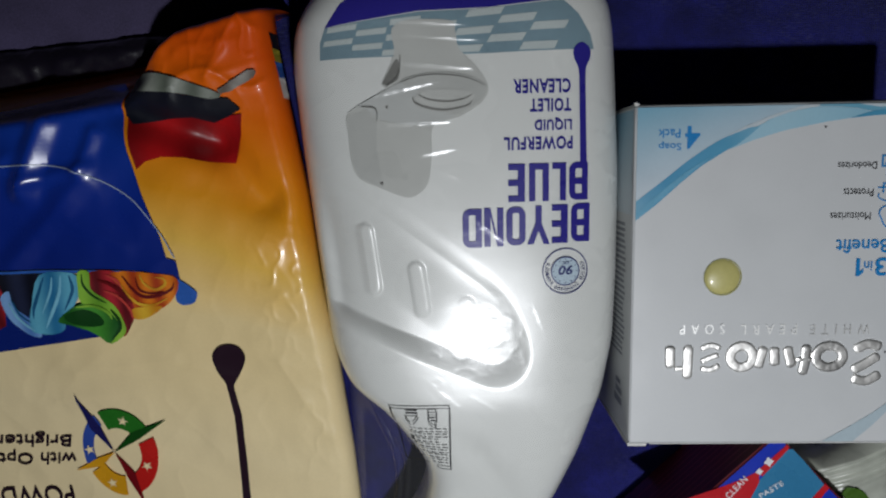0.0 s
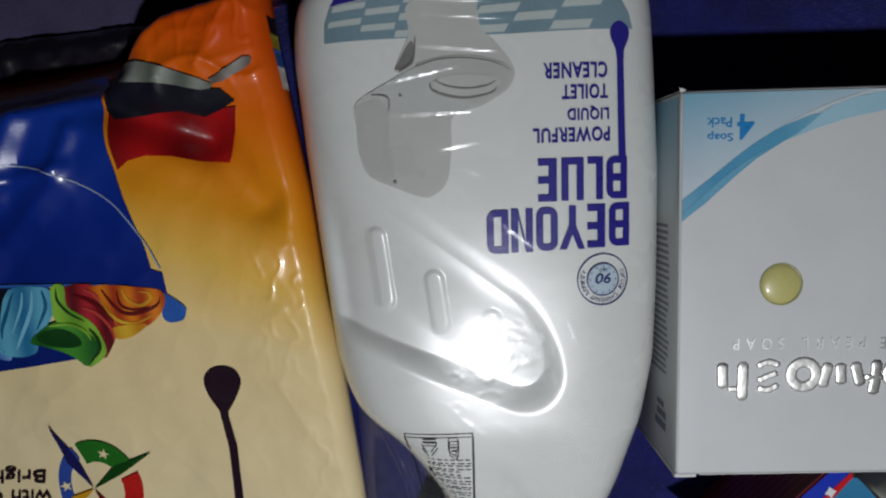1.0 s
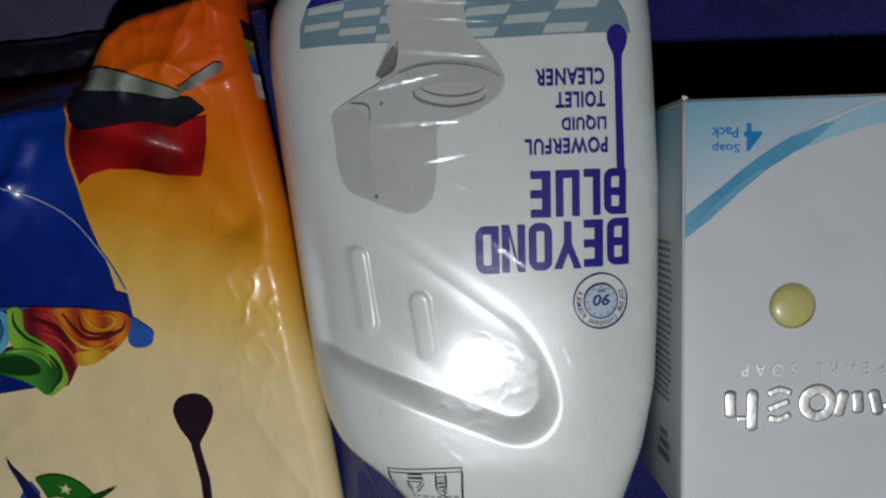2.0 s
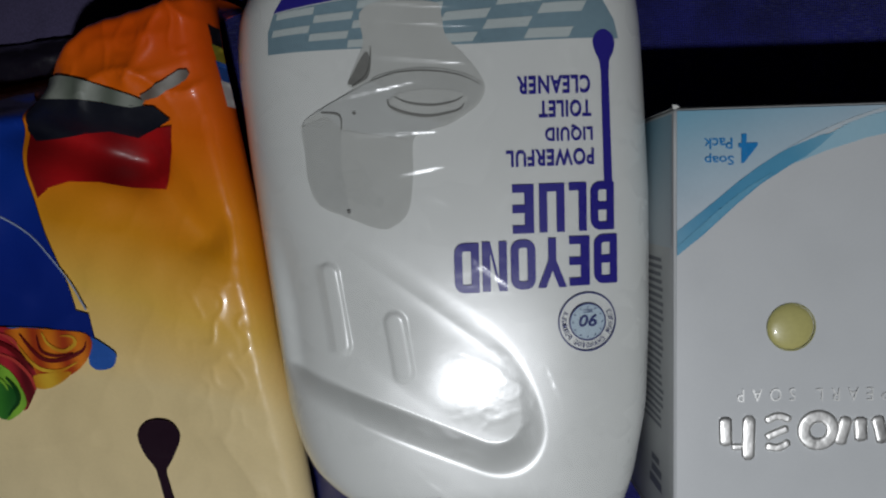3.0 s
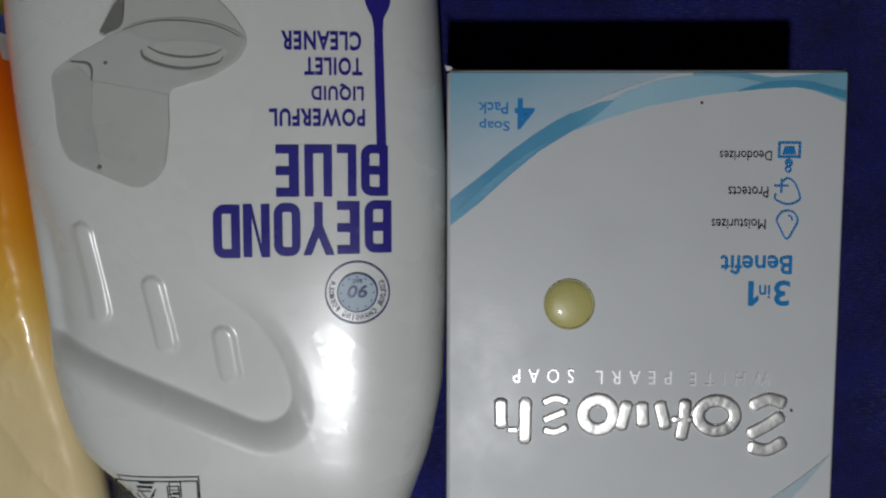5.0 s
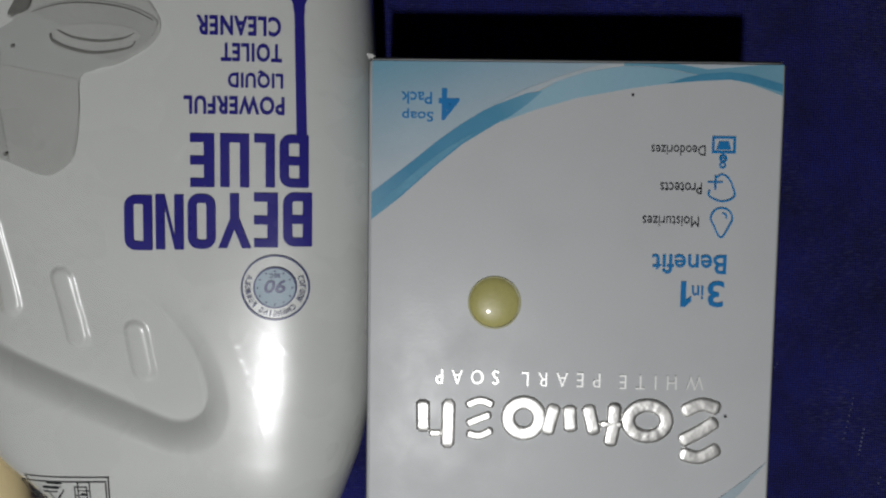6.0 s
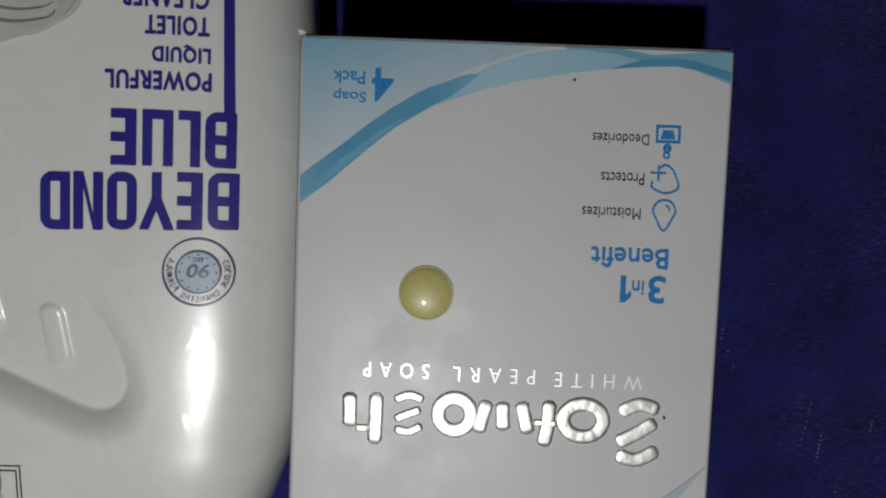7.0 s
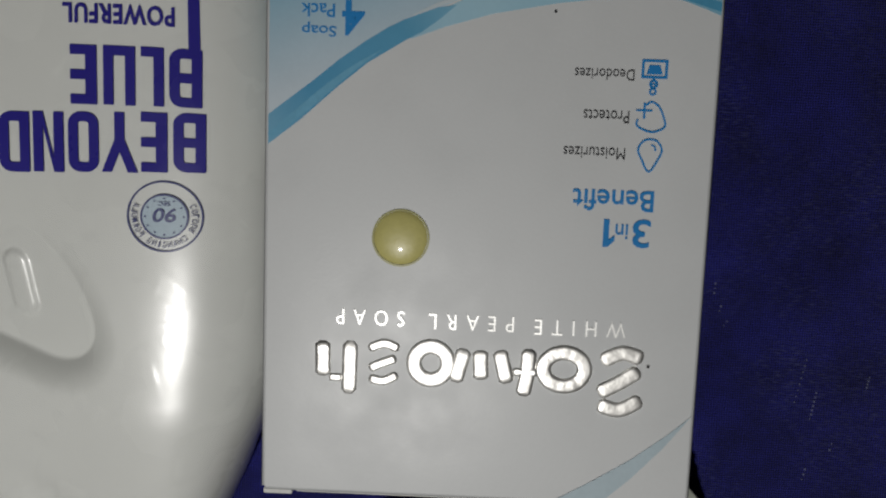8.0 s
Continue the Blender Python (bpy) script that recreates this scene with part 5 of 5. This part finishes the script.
def build_toothpaste():
    carton = thing("toothpaste_carton", "red and blue printed toothpaste carton lying flat", "carton", (0.1, -0.2, 0))
    inv = Matrix.Translation((-0.1, 0.2, 0))
    at = lambda r, s, z: (TP_CORNER + TP_ALONG * r + TP_ACROSS * s) * MM + Vector((0, 0, z * MM))
    maroon = plain("dark_red_carton", (0.10, 0.006, 0.012), rough=0.35, coat=0.2, vary=0.08)
    royal = plain("royal_blue_carton", (0.012, 0.035, 0.42), rough=0.3, coat=0.25, vary=0.06)
    bright = plain("bright_red_ink", (0.5, 0.012, 0.02), rough=0.3, coat=0.25, vary=0.04)
    sky = plain("steel_blue_ink", (0.035, 0.19, 0.36), rough=0.3, coat=0.25, vary=0.05)
    white = plain("white_carton_ink", (0.7, 0.72, 0.74), rough=0.35)

    def add(name, bm, material, label=""):
        bm.transform(inv)
        return part(name, bm, material, carton, label)

    bm = bmesh.new()
    low = [bm.verts.new(at(r, s, 0)) for r, s in ((0, 0), (185, 0), (185, 46), (0, 46))]
    high = [bm.verts.new(at(r, s, TP_HIGH)) for r, s in ((0, 0), (185, 0), (185, 46), (0, 46))]
    bm.faces.new(low)
    bm.faces.new(high)
    for i in range(4):
        bm.faces.new((low[i], low[(i + 1) % 4], high[(i + 1) % 4], high[i]))
    bmesh.ops.recalc_face_normals(bm, faces=bm.faces[:])
    bmesh.ops.bevel(bm, geom=bm.edges[:], offset=0.0007, segments=2, affect="EDGES")
    add("body", bm, maroon, "dark red carton body")

    def top(name, points, material, lift, label=""):
        bm = polygon(points)
        for v in bm.verts:
            v.co.z = (TP_HIGH + lift) * MM
        add(name, bm, material, label)

    def local(points):
        return [tuple((TP_CORNER + TP_ALONG * r + TP_ACROSS * s).xy) for r, s in points]

    top("blue_face", local([(0.8, 0.8), (184, 0.8), (184, 45.2), (0.8, 45.2)]), royal, 0.1, "royal blue printed face")
    top("steel_face", [(135.6, -136.6), (126.6, -147.8), (120.3, -156.7), (108, -173), (126, -190), (147.6, -158), (151.5, -152.5), (142.0, -141.2), (137.6, -136.6)], sky, 0.2, "steel blue printed field")
    top("red_line", [(135.3, -134.6), (124.8, -145.0), (126.4, -147.7), (136.2, -136.2)], bright, 0.3)
    top("red_wave", [(125.2, -145.2), (119, -148.6), (110, -152.2), (97.6, -156.6), (84, -163), (100, -178), (113, -168), (122.4, -156.7), (125.4, -150)], bright, 0.3, "red printed wave")
    top("red_stripe", [(150.6, -150.6), (152.4, -152.4), (140, -170), (136, -170)], bright, 0.3)
    for cx, cy, r in ((128.6, -141.6, 2.1), (125.2, -145.6, 1.6)):
        star = [(cx + (r if n % 2 == 0 else r * 0.6) * math.cos(math.pi / 4 * n + 0.2), cy + (r if n % 2 == 0 else r * 0.6) * math.sin(math.pi / 4 * n + 0.2)) for n in range(8)]
        top("sparkle", star, white, 0.45, "white printed sparkle")

    def slanted(body, r0, s0, long, tall, turn):
        bm = letters(body, 0.012, 1.1)
        c, s = math.cos(turn), math.sin(turn)
        for v in bm.verts:
            u, w = v.co.x * long, v.co.y * tall
            v.co = Vector(((r0 + u * c - w * s) * MM, (s0 + u * s + w * c) * MM, (TP_HIGH + 0.5) * MM))
        add("lettering", upward(bm), white, "white capitals")

    slanted("CLEAN", 114.2, -156.8, 10.5, 2.7, radians(49))
    slanted("PASTE", 126.4, -156.6, 10.2, 2.2, radians(33))
    # fine print on the long side
    for n in range(9):
        bm = bmesh.new()
        z = 33 - 3.2 * n
        r0, r1 = 6 + (n % 3) * 1.5, 62 - (n % 4) * 3
        corners = [at(r, 0, h) + Vector((-0.694, 0.72, 0)) * 0.00012 for r, h in ((r0, z), (r1, z), (r1, z + 0.6), (r0, z + 0.6))]
        bm.faces.new([bm.verts.new(c) for c in corners])
        add("fine_print", bm, plain("rose_fine_print", (0.2, 0.04, 0.05), rough=0.4))
    return carton


build_toothpaste()

# ---- clear packet ----
def build_packet():
    packet = thing("clear_packet", "crumpled clear plastic packet with a green leaf print", "packet", (0.18, -0.175, 0))
    inv = Vector((-0.18, 0.175, 0))
    milky = plain("milky_packet_film", (0.42, 0.44, 0.38), rough=0.3, coat=0.4, vary=0.12, grain=120.0, bump=0.3)
    # own axes: along the crimped end, and away from it
    o, a, b = Vector((152.5, -149.5, 0)), Vector((0.93, 0.37, 0)), Vector((0.37, -0.93, 0))
    def height(u, w):
        edge = min(1.0, max(0.0, w / 26)) * min(1.0, max(0.0, (u + 1) / 12)) * min(1.0, max(0.0, (33 - u) / 10)) * min(1.0, max(0.0, (62 - w) / 20))
        pleat = 1.1 * math.sin(w * 1.55 + 0.05 * u) * smoothstep(18, 8, w) * smoothstep(-1, 4, u)
        return 25 + 3 * (1 - (1 - edge) ** 2) + pleat * 0.9 + 1.6 * noise.noise(Vector((u * 0.12, w * 0.12, 1))) * smoothstep(0, 12, w) + 6 * smoothstep(14, 0, w) * (1 - abs(u - 16) / 50)
    verts, faces, nu, nw = [], [], 70, 90
    for j in range(nw):
        for i in range(nu):
            u, w = -1 + 34 * i / (nu - 1), 62 * j / (nw - 1)
            p = (o + a * u + b * w) * MM + inv
            verts.append((p.x, p.y, max(0.0008, height(u, w) * MM)))
    for j in range(nw - 1):
        for i in range(nu - 1):
            faces.append((j * nu + i, (j + 1) * nu + i, (j + 1) * nu + i + 1, j * nu + i + 1))
    rim = [i for i in range(nu)] + [j * nu + nu - 1 for j in range(1, nw)] + [(nw - 1) * nu + i for i in range(nu - 2, -1, -1)] + [j * nu for j in range(nw - 2, 0, -1)]
    start = len(verts)
    verts += [(verts[k][0], verts[k][1], 0.0004) for k in rim]
    for k in range(len(rim)):
        faces.append((rim[k], rim[(k + 1) % len(rim)], start + (k + 1) % len(rim), start + k))
    faces.append([start + k for k in range(len(rim))])
    body = mesh_object("body", verts, faces, milky, packet)
    body["label"] = "crumpled greyish film with a pleated end"
    leaf = polygon([(163.5, -160), (165, -157.2), (169, -157.6), (173.5, -161), (176, -166), (172, -167.5), (167, -165)], curved=4)
    for v in leaf.verts:
        p = v.co / MM - o
        v.co.z = height(p.dot(a), p.dot(b)) * MM + 0.0012
        v.co += inv
    part("leaf_print", leaf, plain("leaf_green_ink", (0.05, 0.12, 0.012), rough=0.45, coat=0.05, vary=0.2), packet, "dark green printed leaf", True)


build_packet()


# ---- second cloth beyond the pouch ----
def build_violet_cloth():
    cloth = thing("violet_cloth", "muted grey-violet fabric lying on the blue cloth", "cloth")
    fabric = plain("grey_violet_fabric", (0.06, 0.05, 0.105), rough=0.85, vary=0.2, grain=1500.0, bump=0.4, sheen=0.1, spec=0.15)
    verts, faces, nu, nv = [], [], 70, 40
    for j in range(nv):
        for i in range(nu):
            u, v = i / (nu - 1), j / (nv - 1)
            x = -270 + 206 * u + 3 * math.sin(v * 5)
            low = softened(BAG_TOP, x) + 9 + 2 * math.sin(x * 0.05)
            y = low + (135 - low) * v
            edge = min(1.0, 8 * u, 8 * v, 8 * (1 - u), 8 * (1 - v))
            z = 1.6 + edge * (2.6 + 1.6 * noise.noise(Vector((x * 0.03, y * 0.03, 4))))
            verts.append((x * MM, y * MM, z * MM))
    for j in range(nv - 1):
        for i in range(nu - 1):
            faces.append((j * nu + i, j * nu + i + 1, (j + 1) * nu + i + 1, (j + 1) * nu + i))
    sheet = mesh_object("sheet", verts, faces, fabric, cloth)
    sheet.modifiers.new("thickness", "SOLIDIFY").thickness = 0.0012


build_violet_cloth()
